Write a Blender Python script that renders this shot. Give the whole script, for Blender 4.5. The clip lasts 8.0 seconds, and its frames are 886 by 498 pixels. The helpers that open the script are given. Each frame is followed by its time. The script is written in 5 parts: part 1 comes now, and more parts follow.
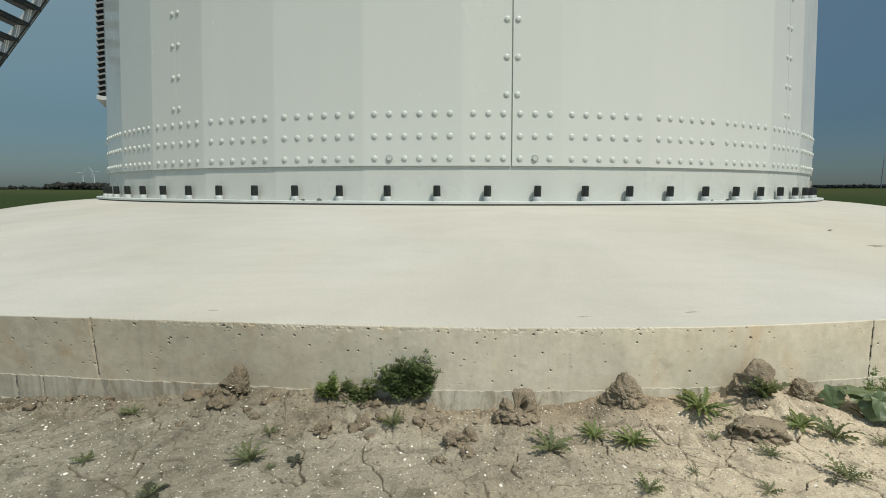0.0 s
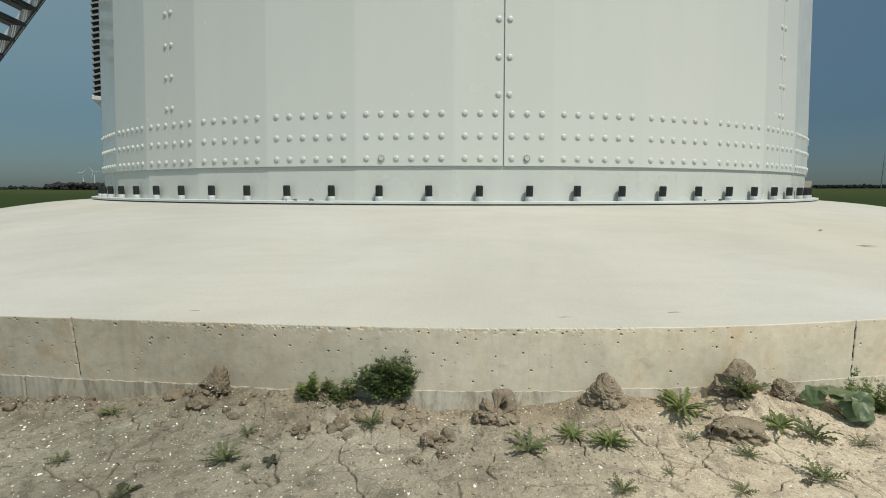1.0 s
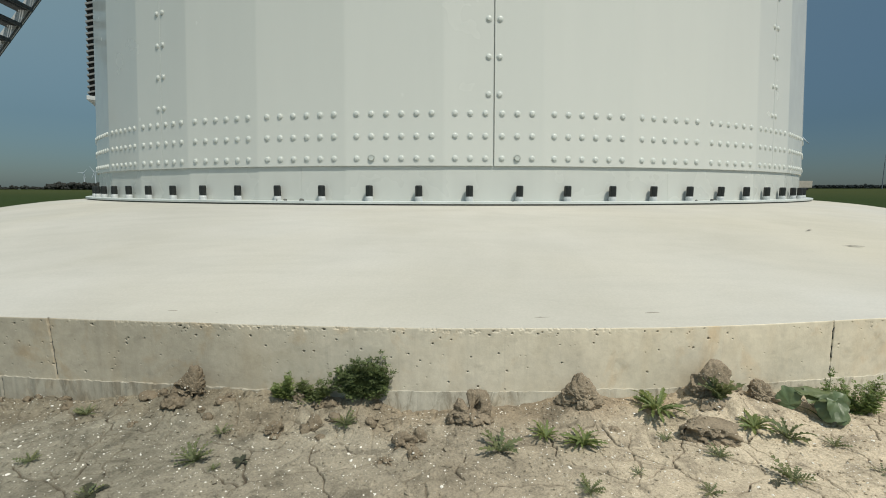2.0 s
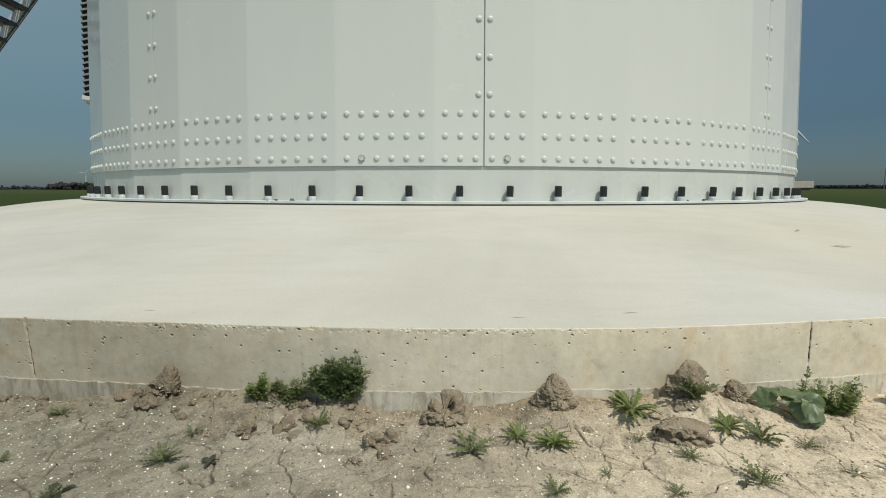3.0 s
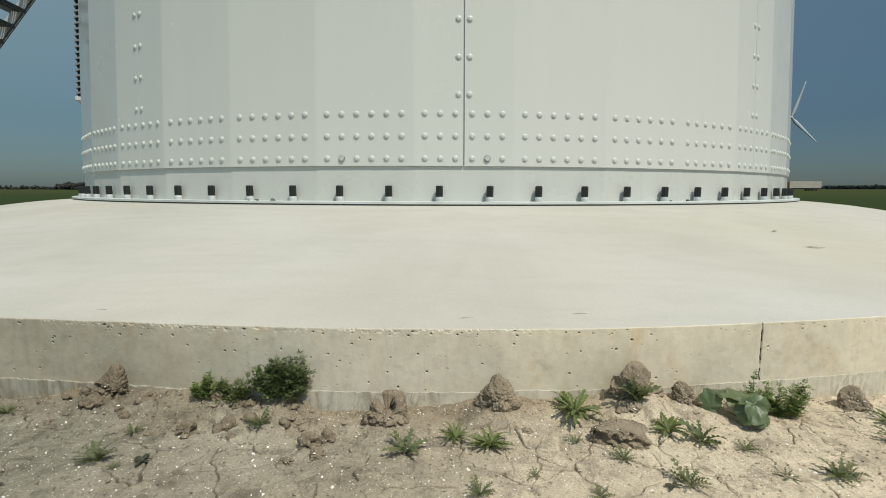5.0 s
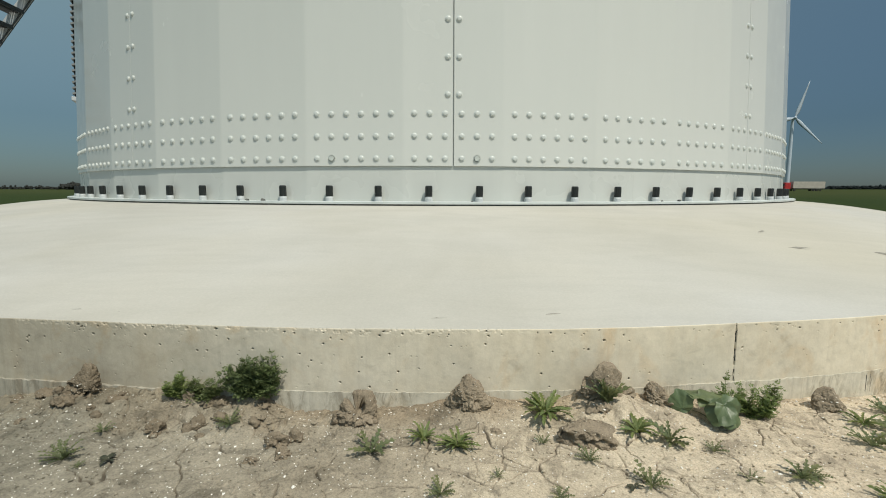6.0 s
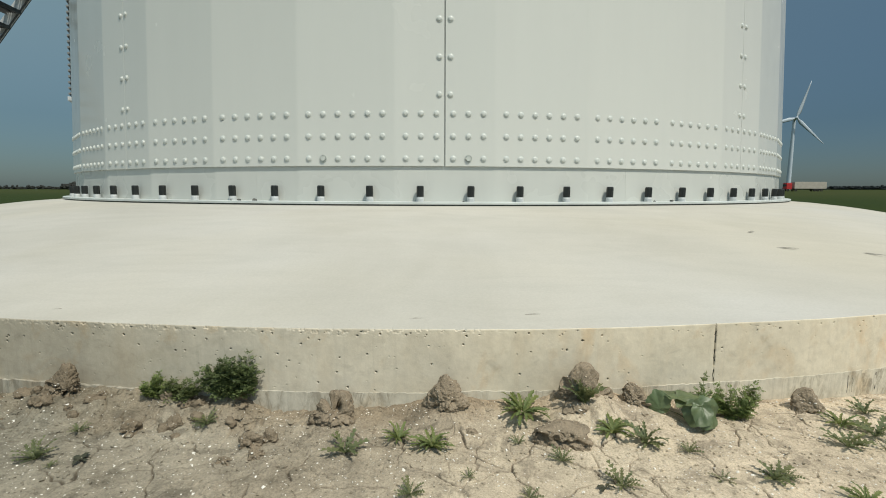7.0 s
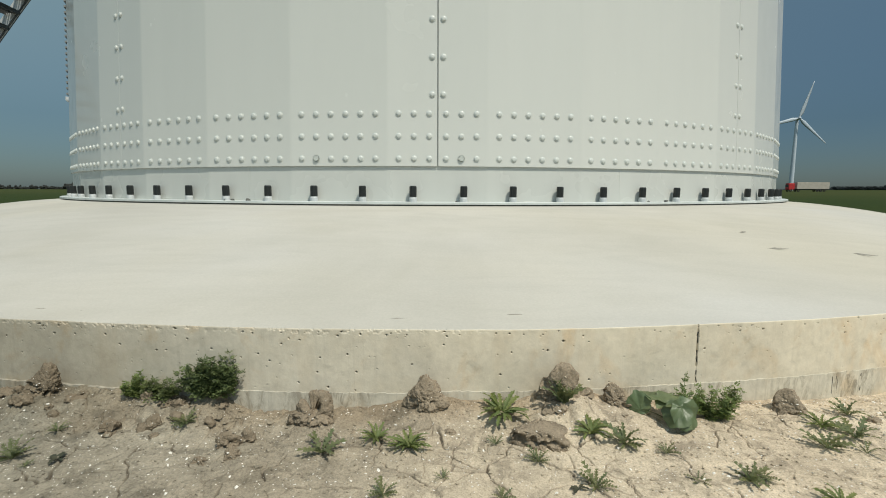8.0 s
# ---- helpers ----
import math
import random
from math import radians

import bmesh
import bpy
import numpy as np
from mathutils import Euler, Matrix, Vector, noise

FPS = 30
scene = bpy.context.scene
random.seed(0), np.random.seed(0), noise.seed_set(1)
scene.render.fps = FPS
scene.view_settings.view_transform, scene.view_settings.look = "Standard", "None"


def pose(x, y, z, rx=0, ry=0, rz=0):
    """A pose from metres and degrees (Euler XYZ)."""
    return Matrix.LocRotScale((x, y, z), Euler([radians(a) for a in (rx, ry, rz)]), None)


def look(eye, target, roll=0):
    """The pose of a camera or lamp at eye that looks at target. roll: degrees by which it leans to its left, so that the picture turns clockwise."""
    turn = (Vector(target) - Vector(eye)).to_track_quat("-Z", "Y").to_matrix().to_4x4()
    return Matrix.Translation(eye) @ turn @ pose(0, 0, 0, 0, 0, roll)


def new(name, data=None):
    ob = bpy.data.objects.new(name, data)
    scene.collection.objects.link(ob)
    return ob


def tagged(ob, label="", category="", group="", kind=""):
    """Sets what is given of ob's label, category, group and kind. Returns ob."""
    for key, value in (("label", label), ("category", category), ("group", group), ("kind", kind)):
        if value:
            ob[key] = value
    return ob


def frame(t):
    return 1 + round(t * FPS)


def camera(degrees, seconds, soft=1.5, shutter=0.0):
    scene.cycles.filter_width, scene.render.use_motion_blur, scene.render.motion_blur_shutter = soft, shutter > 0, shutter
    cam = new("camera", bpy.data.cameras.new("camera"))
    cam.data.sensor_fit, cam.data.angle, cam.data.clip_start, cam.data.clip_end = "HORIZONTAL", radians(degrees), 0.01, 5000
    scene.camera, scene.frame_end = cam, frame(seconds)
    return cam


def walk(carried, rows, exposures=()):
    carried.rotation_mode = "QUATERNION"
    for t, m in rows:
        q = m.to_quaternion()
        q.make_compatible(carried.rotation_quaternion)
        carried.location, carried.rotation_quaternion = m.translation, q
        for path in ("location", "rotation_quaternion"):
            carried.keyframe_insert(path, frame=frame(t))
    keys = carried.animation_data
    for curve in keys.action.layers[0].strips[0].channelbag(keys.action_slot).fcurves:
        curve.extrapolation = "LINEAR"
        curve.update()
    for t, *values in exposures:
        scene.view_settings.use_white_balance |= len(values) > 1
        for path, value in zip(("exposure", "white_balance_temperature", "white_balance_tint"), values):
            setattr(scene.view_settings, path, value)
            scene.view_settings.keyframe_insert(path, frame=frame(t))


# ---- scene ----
cam = camera(86.84, 8.0, soft=0.95)
EYE = 0.55
# seconds, x, y, yaw, pitch, lean
ROWS = [
    (0, 0.0000, -6.7288, 1.312, -7.164, 0.115),
    (0.5, 0.0199, -6.7273, 1.313, -7.162, 0.116),
    (1, 0.0473, -6.7259, 1.330, -7.160, 0.119),
    (1.5, 0.0776, -6.7244, 1.363, -7.157, 0.123),
    (3, 0.1694, -6.7197, 1.532, -7.146, 0.140),
    (3.5, 0.2042, -6.7182, 1.633, -7.142, 0.148),
    (4, 0.2397, -6.7165, 1.778, -7.137, 0.157),
    (4.5, 0.2743, -6.7149, 1.943, -7.132, 0.167),
    (6, 0.3864, -6.7099, 2.422, -7.114, 0.203),
    (6.5, 0.4142, -6.7081, 2.478, -7.107, 0.217),
    (7, 0.4411, -6.7064, 2.543, -7.100, 0.231),
    (7.5, 0.4628, -6.7046, 2.639, -7.092, 0.247),
    (8, 0.4916, -6.7028, 2.759, -7.084, 0.264),
]
walk(cam, [(t, pose(x, y, EYE, 90 + pitch, -lean, yaw)) for t, x, y, yaw, pitch, lean in ROWS],
     [(0.0, 0.0, 6680, 4.5), (8.0, 0.0, 6680, 4.5)])

# ---- world, sun ----
SUN_AZ, SUN_EL = 38.5, 58.5          # degrees from -y towards +x, above the horizon
world = bpy.data.worlds.new("sky")
scene.world = world
world.use_nodes = True
wn = world.node_tree.nodes
sky = wn.new("ShaderNodeTexSky")
sky.sky_type = "NISHITA"
sky.sun_disc = False
sky.sun_elevation = radians(SUN_EL)
sky.sun_rotation = radians(180 - SUN_AZ)
sky.altitude = 0
sky.air_density, sky.dust_density, sky.ozone_density = 1.0, 0.6, 3.0
wn["Background"].inputs["Strength"].default_value = 0.085
# dull haze low over the horizon
wt = world.node_tree
geo = wn.new("ShaderNodeTexCoord")
sep = wn.new("ShaderNodeSeparateXYZ")
wt.links.new(geo.outputs["Generated"], sep.inputs[0])
hz = wn.new("ShaderNodeValToRGB")
hz.color_ramp.elements[0].position, hz.color_ramp.elements[0].color = 0.0, (0.345, 0.425, 0.505, 1)
hz.color_ramp.elements[1].position, hz.color_ramp.elements[1].color = 0.46, (1.34, 1.27, 0.98, 1)
hz.color_ramp.elements.new(0.12).color = (0.455, 0.525, 0.545, 1)
hz.color_ramp.elements.new(1.0).color = (2.85, 2.52, 2.05, 1)
wt.links.new(sep.outputs["Z"], hz.inputs[0])
mul = wn.new("ShaderNodeMix")
mul.data_type, mul.blend_type = "RGBA", "MULTIPLY"
mul.inputs[0].default_value = 1.0
wt.links.new(sky.outputs[0], mul.inputs[6])
wt.links.new(hz.outputs[0], mul.inputs[7])
side = wn.new("ShaderNodeMapRange")
side.inputs["From Min"].default_value, side.inputs["From Max"].default_value = -1.0, 1.0
wt.links.new(sep.outputs["X"], side.inputs["Value"])
tone = wn.new("ShaderNodeValToRGB")
tone.color_ramp.elements[0].color = (1.80, 1.60, 1.30, 1)
tone.color_ramp.elements[1].color = (0.49, 0.61, 0.75, 1)
wt.links.new(side.outputs[0], tone.inputs[0])
# the haze evens out towards the horizon
lift = wn.new("ShaderNodeMapRange")
lift.inputs["From Max"].default_value = 0.38
wt.links.new(sep.outputs["Z"], lift.inputs["Value"])
even = wn.new("ShaderNodeMix")
even.data_type = "RGBA"
wt.links.new(lift.outputs[0], even.inputs[0])
even.inputs[6].default_value = (0.80, 0.82, 0.87, 1)
wt.links.new(tone.outputs[0], even.inputs[7])
veil = wn.new("ShaderNodeVectorMath")
veil.operation = "MULTIPLY"
wt.links.new(mul.outputs[2], veil.inputs[0])
wt.links.new(even.outputs[2], veil.inputs[1])
# and brightens towards the sun's half
glow = wn.new("ShaderNodeMapRange")
glow.inputs["From Min"].default_value, glow.inputs["From Max"].default_value = -0.9, 0.2
glow.inputs["To Min"].default_value, glow.inputs["To Max"].default_value = 1.40, 1.0
wt.links.new(sep.outputs["Y"], glow.inputs["Value"])
half = wn.new("ShaderNodeVectorMath")
half.operation = "SCALE"
wt.links.new(veil.outputs[0], half.inputs[0])
wt.links.new(glow.outputs[0], half.inputs["Scale"])
wt.links.new(half.outputs[0], wn["Background"].inputs["Color"])

sun_data = bpy.data.lights.new("sun", "SUN")
sun_data.energy, sun_data.angle, sun_data.color = 3.56, radians(0.53), (1.0, 0.942, 0.868)
sun = new("sun", sun_data)
to_sun = Vector((math.sin(radians(SUN_AZ)) * math.cos(radians(SUN_EL)),
                 -math.cos(radians(SUN_AZ)) * math.cos(radians(SUN_EL)), math.sin(radians(SUN_EL))))
sun.matrix_world = look(to_sun * 60, (0, 0, 0))
scene.view_settings.exposure = 0.0


# ---- materials ----
R_EDGE, Z_EDGE, R_FLANGE, Z_FLANGE = 5.645, 0.222, 4.14, 0.459    # foundation edge and flange: radius, level


def mat(name):
    m = bpy.data.materials.new(name)
    m.use_nodes = True
    return m, m.node_tree, m.node_tree.nodes["Principled BSDF"]


def link(t, a, b):
    t.links.new(a, b)


def coords(t, scale=(1, 1, 1), obj=True):
    tc = t.nodes.new("ShaderNodeTexCoord")
    mp = t.nodes.new("ShaderNodeMapping")
    mp.inputs["Scale"].default_value = scale
    link(t, tc.outputs["Object" if obj else "Generated"], mp.inputs["Vector"])
    return mp.outputs[0]


def noise_node(t, vec, scale, detail=4, rough=0.55, distort=0.0):
    n = t.nodes.new("ShaderNodeTexNoise")
    n.inputs["Scale"].default_value = scale
    n.inputs["Detail"].default_value = detail
    n.inputs["Roughness"].default_value = rough
    n.inputs["Distortion"].default_value = distort
    link(t, vec, n.inputs["Vector"])
    return n.outputs["Fac"]


def ramp(t, fac, *stops):
    r = t.nodes.new("ShaderNodeValToRGB")
    e = r.color_ramp.elements
    while len(e) < len(stops):
        e.new(0.5)
    for k, (pos, col) in enumerate(stops):
        e[k].position = pos
        e[k].color = (*col, 1) if len(col) == 3 else col
    link(t, fac, r.inputs[0])
    return r.outputs[0]


def grey(v):
    return (v, v, v)


def mixc(t, fac, a, b, mode="MIX"):
    m = t.nodes.new("ShaderNodeMix")
    m.data_type, m.blend_type = "RGBA", mode
    for sock, val in ((m.inputs[0], fac), (m.inputs[6], a), (m.inputs[7], b)):
        if isinstance(val, (int, float)):
            sock.default_value = val
        elif isinstance(val, tuple):
            sock.default_value = (*val, 1)
        else:
            link(t, val, sock)
    return m.outputs[2]


def bump(t, bsdf, height, strength, dist):
    b = t.nodes.new("ShaderNodeBump")
    b.inputs["Strength"].default_value = strength
    b.inputs["Distance"].default_value = dist
    link(t, height, b.inputs["Height"])
    link(t, b.outputs[0], bsdf.inputs["Normal"])


def painted_steel(name, base, rough=0.35, streak=0.05, coat=0.0):
    m, t, b = mat(name)
    dark = tuple(c * (1 - streak) for c in base)
    v = coords(t, (3, 3, 0.35))
    streaks = ramp(t, noise_node(t, v, 2.2, 5, 0.6), (0.35, dark), (0.65, base))
    specks = ramp(t, noise_node(t, coords(t), 55, 3, 0.6), (0.70, grey(1.0)), (0.78, grey(0.93)))
    link(t, mixc(t, 1.0, streaks, specks, "MULTIPLY"), b.inputs["Base Color"])
    rr = ramp(t, noise_node(t, coords(t), 3, 3), (0.3, grey(rough - 0.03)), (0.7, grey(rough + 0.08)))
    link(t, rr, b.inputs["Roughness"])
    bump(t, b, noise_node(t, coords(t), 1.6, 2), 0.12, 0.01)
    b.inputs["Coat Weight"].default_value = coat
    b.inputs["Coat Roughness"].default_value = 0.06
    return m


M_TOWER = painted_steel("tower_paint", (0.580, 0.588, 0.545), 0.20, 0.018, 0.25)
M_SKIRT = painted_steel("skirt_paint", (0.535, 0.545, 0.508), 0.24, 0.04, 0.2)
M_BOLT = painted_steel("painted_bolt", (0.55, 0.575, 0.54), 0.28)
M_FLANGE = painted_steel("flange_paint", (0.58, 0.62, 0.60), 0.38, 0.15)
M_NUT = painted_steel("galvanised_nut", (0.50, 0.52, 0.52), 0.45, 0.15)
M_GALV = painted_steel("galvanised_steel", (0.50, 0.52, 0.52), 0.5, 0.2)
M_DARKSTEEL = painted_steel("dark_steel", (0.10, 0.105, 0.105), 0.6, 0.3)
M_DULLSTEEL = painted_steel("dull_grey_steel", (0.20, 0.21, 0.21), 0.6, 0.2)
M_GREYSTEEL = painted_steel("dull_bolt", (0.52, 0.55, 0.51), 0.4, 0.2)


def plain(name, base, rough=0.6, var=0.15, scale=20.0, metal=0.0):
    m, t, b = mat(name)
    lo = tuple(c * (1 - var) for c in base)
    hi = tuple(min(1, c * (1 + var)) for c in base)
    link(t, ramp(t, noise_node(t, coords(t), scale, 4), (0.3, lo), (0.7, hi)), b.inputs["Base Color"])
    b.inputs["Roughness"].default_value = rough
    b.inputs["Metallic"].default_value = metal
    return m


M_CAP = plain("black_plastic", (0.012, 0.014, 0.013), 0.42, 0.2, 60)
M_DARK = plain("dark_gap", (0.02, 0.02, 0.02), 0.9)
M_GROUT = plain("dark_grout", (0.10, 0.10, 0.09), 0.9, 0.4, 30)
M_SHELL = plain("shell_white", (0.72, 0.69, 0.62), 0.7, 0.15, 90)
# white turbine paint dulled and blued: distance haze put into the colour
M_BLADE = plain("hazed_turbine_white", (0.46, 0.52, 0.57), 0.6, 0.04, 0.05)
M_RED = plain("lorry_red", (0.42, 0.03, 0.03), 0.4, 0.1, 1)
M_CREAM = plain("lorry_tarpaulin", (0.42, 0.38, 0.32), 0.6, 0.1, 1)
M_TYRE = plain("tyre_rubber", (0.02, 0.02, 0.02), 0.8, 0.1, 5)
M_GLASSDARK = plain("dark_windscreen", (0.02, 0.03, 0.035), 0.15, 0.1, 2)
M_POLE = plain("far_mast_grey", (0.12, 0.14, 0.16), 0.7, 0.05, 0.1)


def concrete_top():
    m, t, b = mat("trowelled_concrete")
    v = coords(t)
    broad = ramp(t, noise_node(t, v, 0.9, 5, 0.6, 0.4), (0.30, (0.398, 0.386, 0.344)), (0.50, (0.446, 0.434, 0.394)), (0.70, (0.486, 0.475, 0.438)))
    sweep = ramp(t, noise_node(t, coords(t, (1, 4.5, 1)), 1.7, 6, 0.62, 1.2), (0.36, grey(0.955)), (0.55, grey(1.0)), (0.75, grey(1.02)))
    fine = ramp(t, noise_node(t, v, 140, 4, 0.7), (0.25, grey(0.93)), (0.75, grey(1.05)))
    warm = ramp(t, noise_node(t, v, 0.55, 3), (0.40, (1.0, 1.0, 1.0)), (0.7, (1.03, 1.0, 0.93)))
    c = mixc(t, 1.0, broad, sweep, "MULTIPLY")
    c = mixc(t, 1.0, c, fine, "MULTIPLY")
    c = mixc(t, 1.0, c, warm, "MULTIPLY")
    link(t, c, b.inputs["Base Color"])
    b.inputs["Roughness"].default_value = 0.85
    b.inputs["Specular IOR Level"].default_value = 0.12
    bump(t, b, noise_node(t, v, 60, 6, 0.65), 0.25, 0.004)
    return m


def concrete_wall(name, base, drip, algae=0.0):
    m, t, b = mat(name)
    v = coords(t)
    lo = tuple(c * 0.80 for c in base)
    c = ramp(t, noise_node(t, v, 2.4, 6, 0.62, 0.3), (0.28, lo), (0.55, base), (0.78, tuple(c * 1.10 for c in base)))
    c = mixc(t, 1.0, c, ramp(t, noise_node(t, v, 9, 6, 0.7, 0.5), (0.30, (0.92, 0.905, 0.88)), (0.52, grey(1.0)), (0.75, grey(1.06))), "MULTIPLY")
    # rusty run-off streaks
    run = ramp(t, noise_node(t, coords(t, (9, 9, 0.7)), 1.0, 4, 0.6), (0.56, grey(0.0)), (0.74, grey(0.34)))
    c = mixc(t, run, c, mixc(t, 1.0, c, (0.93, 0.80, 0.65), "MULTIPLY"))
    # faint rusty blotches
    blot = ramp(t, noise_node(t, coords(t, (1, 1, 0.7)), 8.0, 5, 0.62, 0.8), (0.55, grey(0.0)), (0.70, grey(0.85)))
    c = mixc(t, blot, c, mixc(t, 1.0, c, (0.94, 0.83, 0.71), "MULTIPLY"))
    # small grey weathered spots
    spot = ramp(t, noise_node(t, coords(t, (1, 1, 1.3)), 19.0, 5, 0.65, 0.5), (0.56, grey(1.0)), (0.72, grey(0.84)))
    c = mixc(t, 1.0, c, spot, "MULTIPLY")
    # broad film of dust, with the view's brightness falloff painted in, darker towards -x
    sep = t.nodes.new("ShaderNodeSeparateXYZ")
    link(t, v, sep.inputs[0])
    dusty_falloff = t.nodes.new("ShaderNodeMath")
    dusty_falloff.operation = "MULTIPLY_ADD"
    link(t, noise_node(t, v, 1.6, 5, 0.65), dusty_falloff.inputs[0])
    dusty_falloff.inputs[1].default_value = 1.1
    link(t, sep.outputs["X"], dusty_falloff.inputs[2])
    c = mixc(t, 1.0, c, ramp(t, dusty_falloff.outputs[0], (0.0, (0.70, 0.69, 0.665)), (0.55, (0.96, 0.96, 0.955)), (1.0, (1.09, 1.07, 1.03))), "MULTIPLY")
    dr = ramp(t, noise_node(t, coords(t, (55, 55, 1.6)), 1.0, 5, 0.7), (0.55, grey(1.0)), (0.75, grey(drip)))
    c = mixc(t, 1.0, c, dr, "MULTIPLY")
    if algae:
        # dark growth hanging in short ragged runs
        runs = ramp(t, noise_node(t, coords(t, (46, 46, 17)), 1.0, 5, 0.72, 0.6), (0.46, grey(0.0)), (0.61, grey(algae)))
        where = ramp(t, noise_node(t, coords(t, (1, 1, 0.4)), 5.0, 4, 0.6), (0.39, grey(0.0)), (0.54, grey(1.0)))
        c = mixc(t, mixc(t, 1.0, runs, where, "MULTIPLY"), c, (0.165, 0.140, 0.100))
    mott = ramp(t, noise_node(t, v, 34, 5, 0.7), (0.25, grey(0.86)), (0.6, grey(1.02)), (0.8, grey(1.08)))
    c = mixc(t, 1.0, c, mott, "MULTIPLY")
    link(t, c, b.inputs["Base Color"])
    b.inputs["Roughness"].default_value = 0.85
    b.inputs["Specular IOR Level"].default_value = 0.25
    bump(t, b, noise_node(t, v, 150, 5, 0.7), 0.16, 0.003)
    return m


M_TOP = concrete_top()
M_WALL = concrete_wall("cast_concrete", (0.590, 0.548, 0.452), 0.90)
M_FOOT = concrete_wall("older_concrete", (0.545, 0.518, 0.440), 0.74, 0.65)
# shade inside the air holes, put in as a darker material
M_PIT = plain("pit_shade", (0.22, 0.20, 0.155), 0.95, 0.4, 60)
M_SMEAR = plain("dark_smear", (0.30, 0.285, 0.245), 0.9, 0.3, 40)


def soil_material(name, field):
    m, t, b = mat(name)
    v = coords(t)
    broad = ramp(t, noise_node(t, v, 2.1, 6, 0.6), (0.30, (0.392, 0.331, 0.248)), (0.50, (0.522, 0.448, 0.343)), (0.72, (0.612, 0.533, 0.410)))
    # greyer silt towards -x, and the view's brightness falloff painted in, ragged border
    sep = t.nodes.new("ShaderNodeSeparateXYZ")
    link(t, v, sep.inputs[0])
    view_falloff = t.nodes.new("ShaderNodeMath")
    view_falloff.operation = "MULTIPLY_ADD"
    link(t, noise_node(t, v, 1.9, 5, 0.6), view_falloff.inputs[0])
    view_falloff.inputs[1].default_value = 0.9
    link(t, sep.outputs["X"], view_falloff.inputs[2])
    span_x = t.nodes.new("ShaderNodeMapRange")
    link(t, view_falloff.outputs[0], span_x.inputs[0])
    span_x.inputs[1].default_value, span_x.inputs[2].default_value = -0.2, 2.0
    painted_dark = ramp(t, span_x.outputs[0], (0.05, (0.475, 0.512, 0.52)), (0.30, (0.625, 0.645, 0.645)), (0.55, (0.855, 0.845, 0.82)), (0.80, (1.08, 1.06, 1.03)))
    broad = mixc(t, 1.0, broad, painted_dark, "MULTIPLY")
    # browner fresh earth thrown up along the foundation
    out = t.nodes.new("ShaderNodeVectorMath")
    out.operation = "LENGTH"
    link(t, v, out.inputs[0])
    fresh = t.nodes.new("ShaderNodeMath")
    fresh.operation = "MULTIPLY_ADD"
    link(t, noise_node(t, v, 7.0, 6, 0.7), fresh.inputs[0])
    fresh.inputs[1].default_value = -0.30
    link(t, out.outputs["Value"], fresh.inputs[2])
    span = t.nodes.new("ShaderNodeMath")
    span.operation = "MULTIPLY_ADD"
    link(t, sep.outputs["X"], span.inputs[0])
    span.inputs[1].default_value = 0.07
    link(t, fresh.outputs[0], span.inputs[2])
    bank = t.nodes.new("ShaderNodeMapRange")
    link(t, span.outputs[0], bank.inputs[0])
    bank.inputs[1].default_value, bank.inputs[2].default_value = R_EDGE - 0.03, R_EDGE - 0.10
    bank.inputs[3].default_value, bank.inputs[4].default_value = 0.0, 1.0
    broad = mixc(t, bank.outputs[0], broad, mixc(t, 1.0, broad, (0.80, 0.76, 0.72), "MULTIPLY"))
    mid = ramp(t, noise_node(t, v, 24, 5, 0.65), (0.28, grey(0.72)), (0.55, grey(1.03)), (0.8, grey(1.22)))
    grit = ramp(t, noise_node(t, v, 250, 3, 0.8), (0.30, grey(0.66)), (0.5, grey(1.04)), (0.70, grey(1.28)))
    c = mixc(t, 1.0, mixc(t, 1.0, broad, mid, "MULTIPLY"), grit, "MULTIPLY")
    patch = ramp(t, noise_node(t, v, 13, 6, 0.72, 0.6), (0.39, grey(0.68)), (0.47, grey(1.0)))
    c = mixc(t, 1.0, c, patch, "MULTIPLY")
    if field:
        sx = t.nodes.new("ShaderNodeVectorMath")
        sx.operation = "LENGTH"
        link(t, v, sx.inputs[0])
        wob = t.nodes.new("ShaderNodeMath")
        wob.operation = "MULTIPLY_ADD"
        link(t, noise_node(t, v, 0.35, 3), wob.inputs[0])
        wob.inputs[1].default_value = 4.0
        link(t, sx.outputs["Value"], wob.inputs[2])
        edge = t.nodes.new("ShaderNodeMapRange")
        link(t, wob.outputs[0], edge.inputs[0])
        edge.inputs[1].default_value, edge.inputs[2].default_value = 10.0, 12.5
        far = t.nodes.new("ShaderNodeMapRange")
        link(t, sx.outputs["Value"], far.inputs[0])
        far.inputs[1].default_value, far.inputs[2].default_value = 30.0, 110.0
        crop = ramp(t, noise_node(t, v, 3.0, 5, 0.7), (0.3, (0.013, 0.024, 0.003)), (0.7, (0.031, 0.049, 0.006)))
        olive = ramp(t, noise_node(t, v, 0.15, 5, 0.6), (0.3, (0.024, 0.038, 0.005)), (0.7, (0.050, 0.055, 0.012)))
        c = mixc(t, edge.outputs[0], c, mixc(t, far.outputs[0], crop, olive))
    # shade down in the cracks, painted as a dark colour through a point attribute
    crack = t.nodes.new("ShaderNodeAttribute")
    crack.attribute_name = "painted_dark"
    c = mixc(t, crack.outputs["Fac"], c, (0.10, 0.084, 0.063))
    link(t, c, b.inputs["Base Color"])
    b.inputs["Roughness"].default_value = 0.95
    b.inputs["Specular IOR Level"].default_value = 0.15
    bump(t, b, noise_node(t, v, 190, 5, 0.75), 0.65, 0.005)
    return m


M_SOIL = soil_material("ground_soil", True)


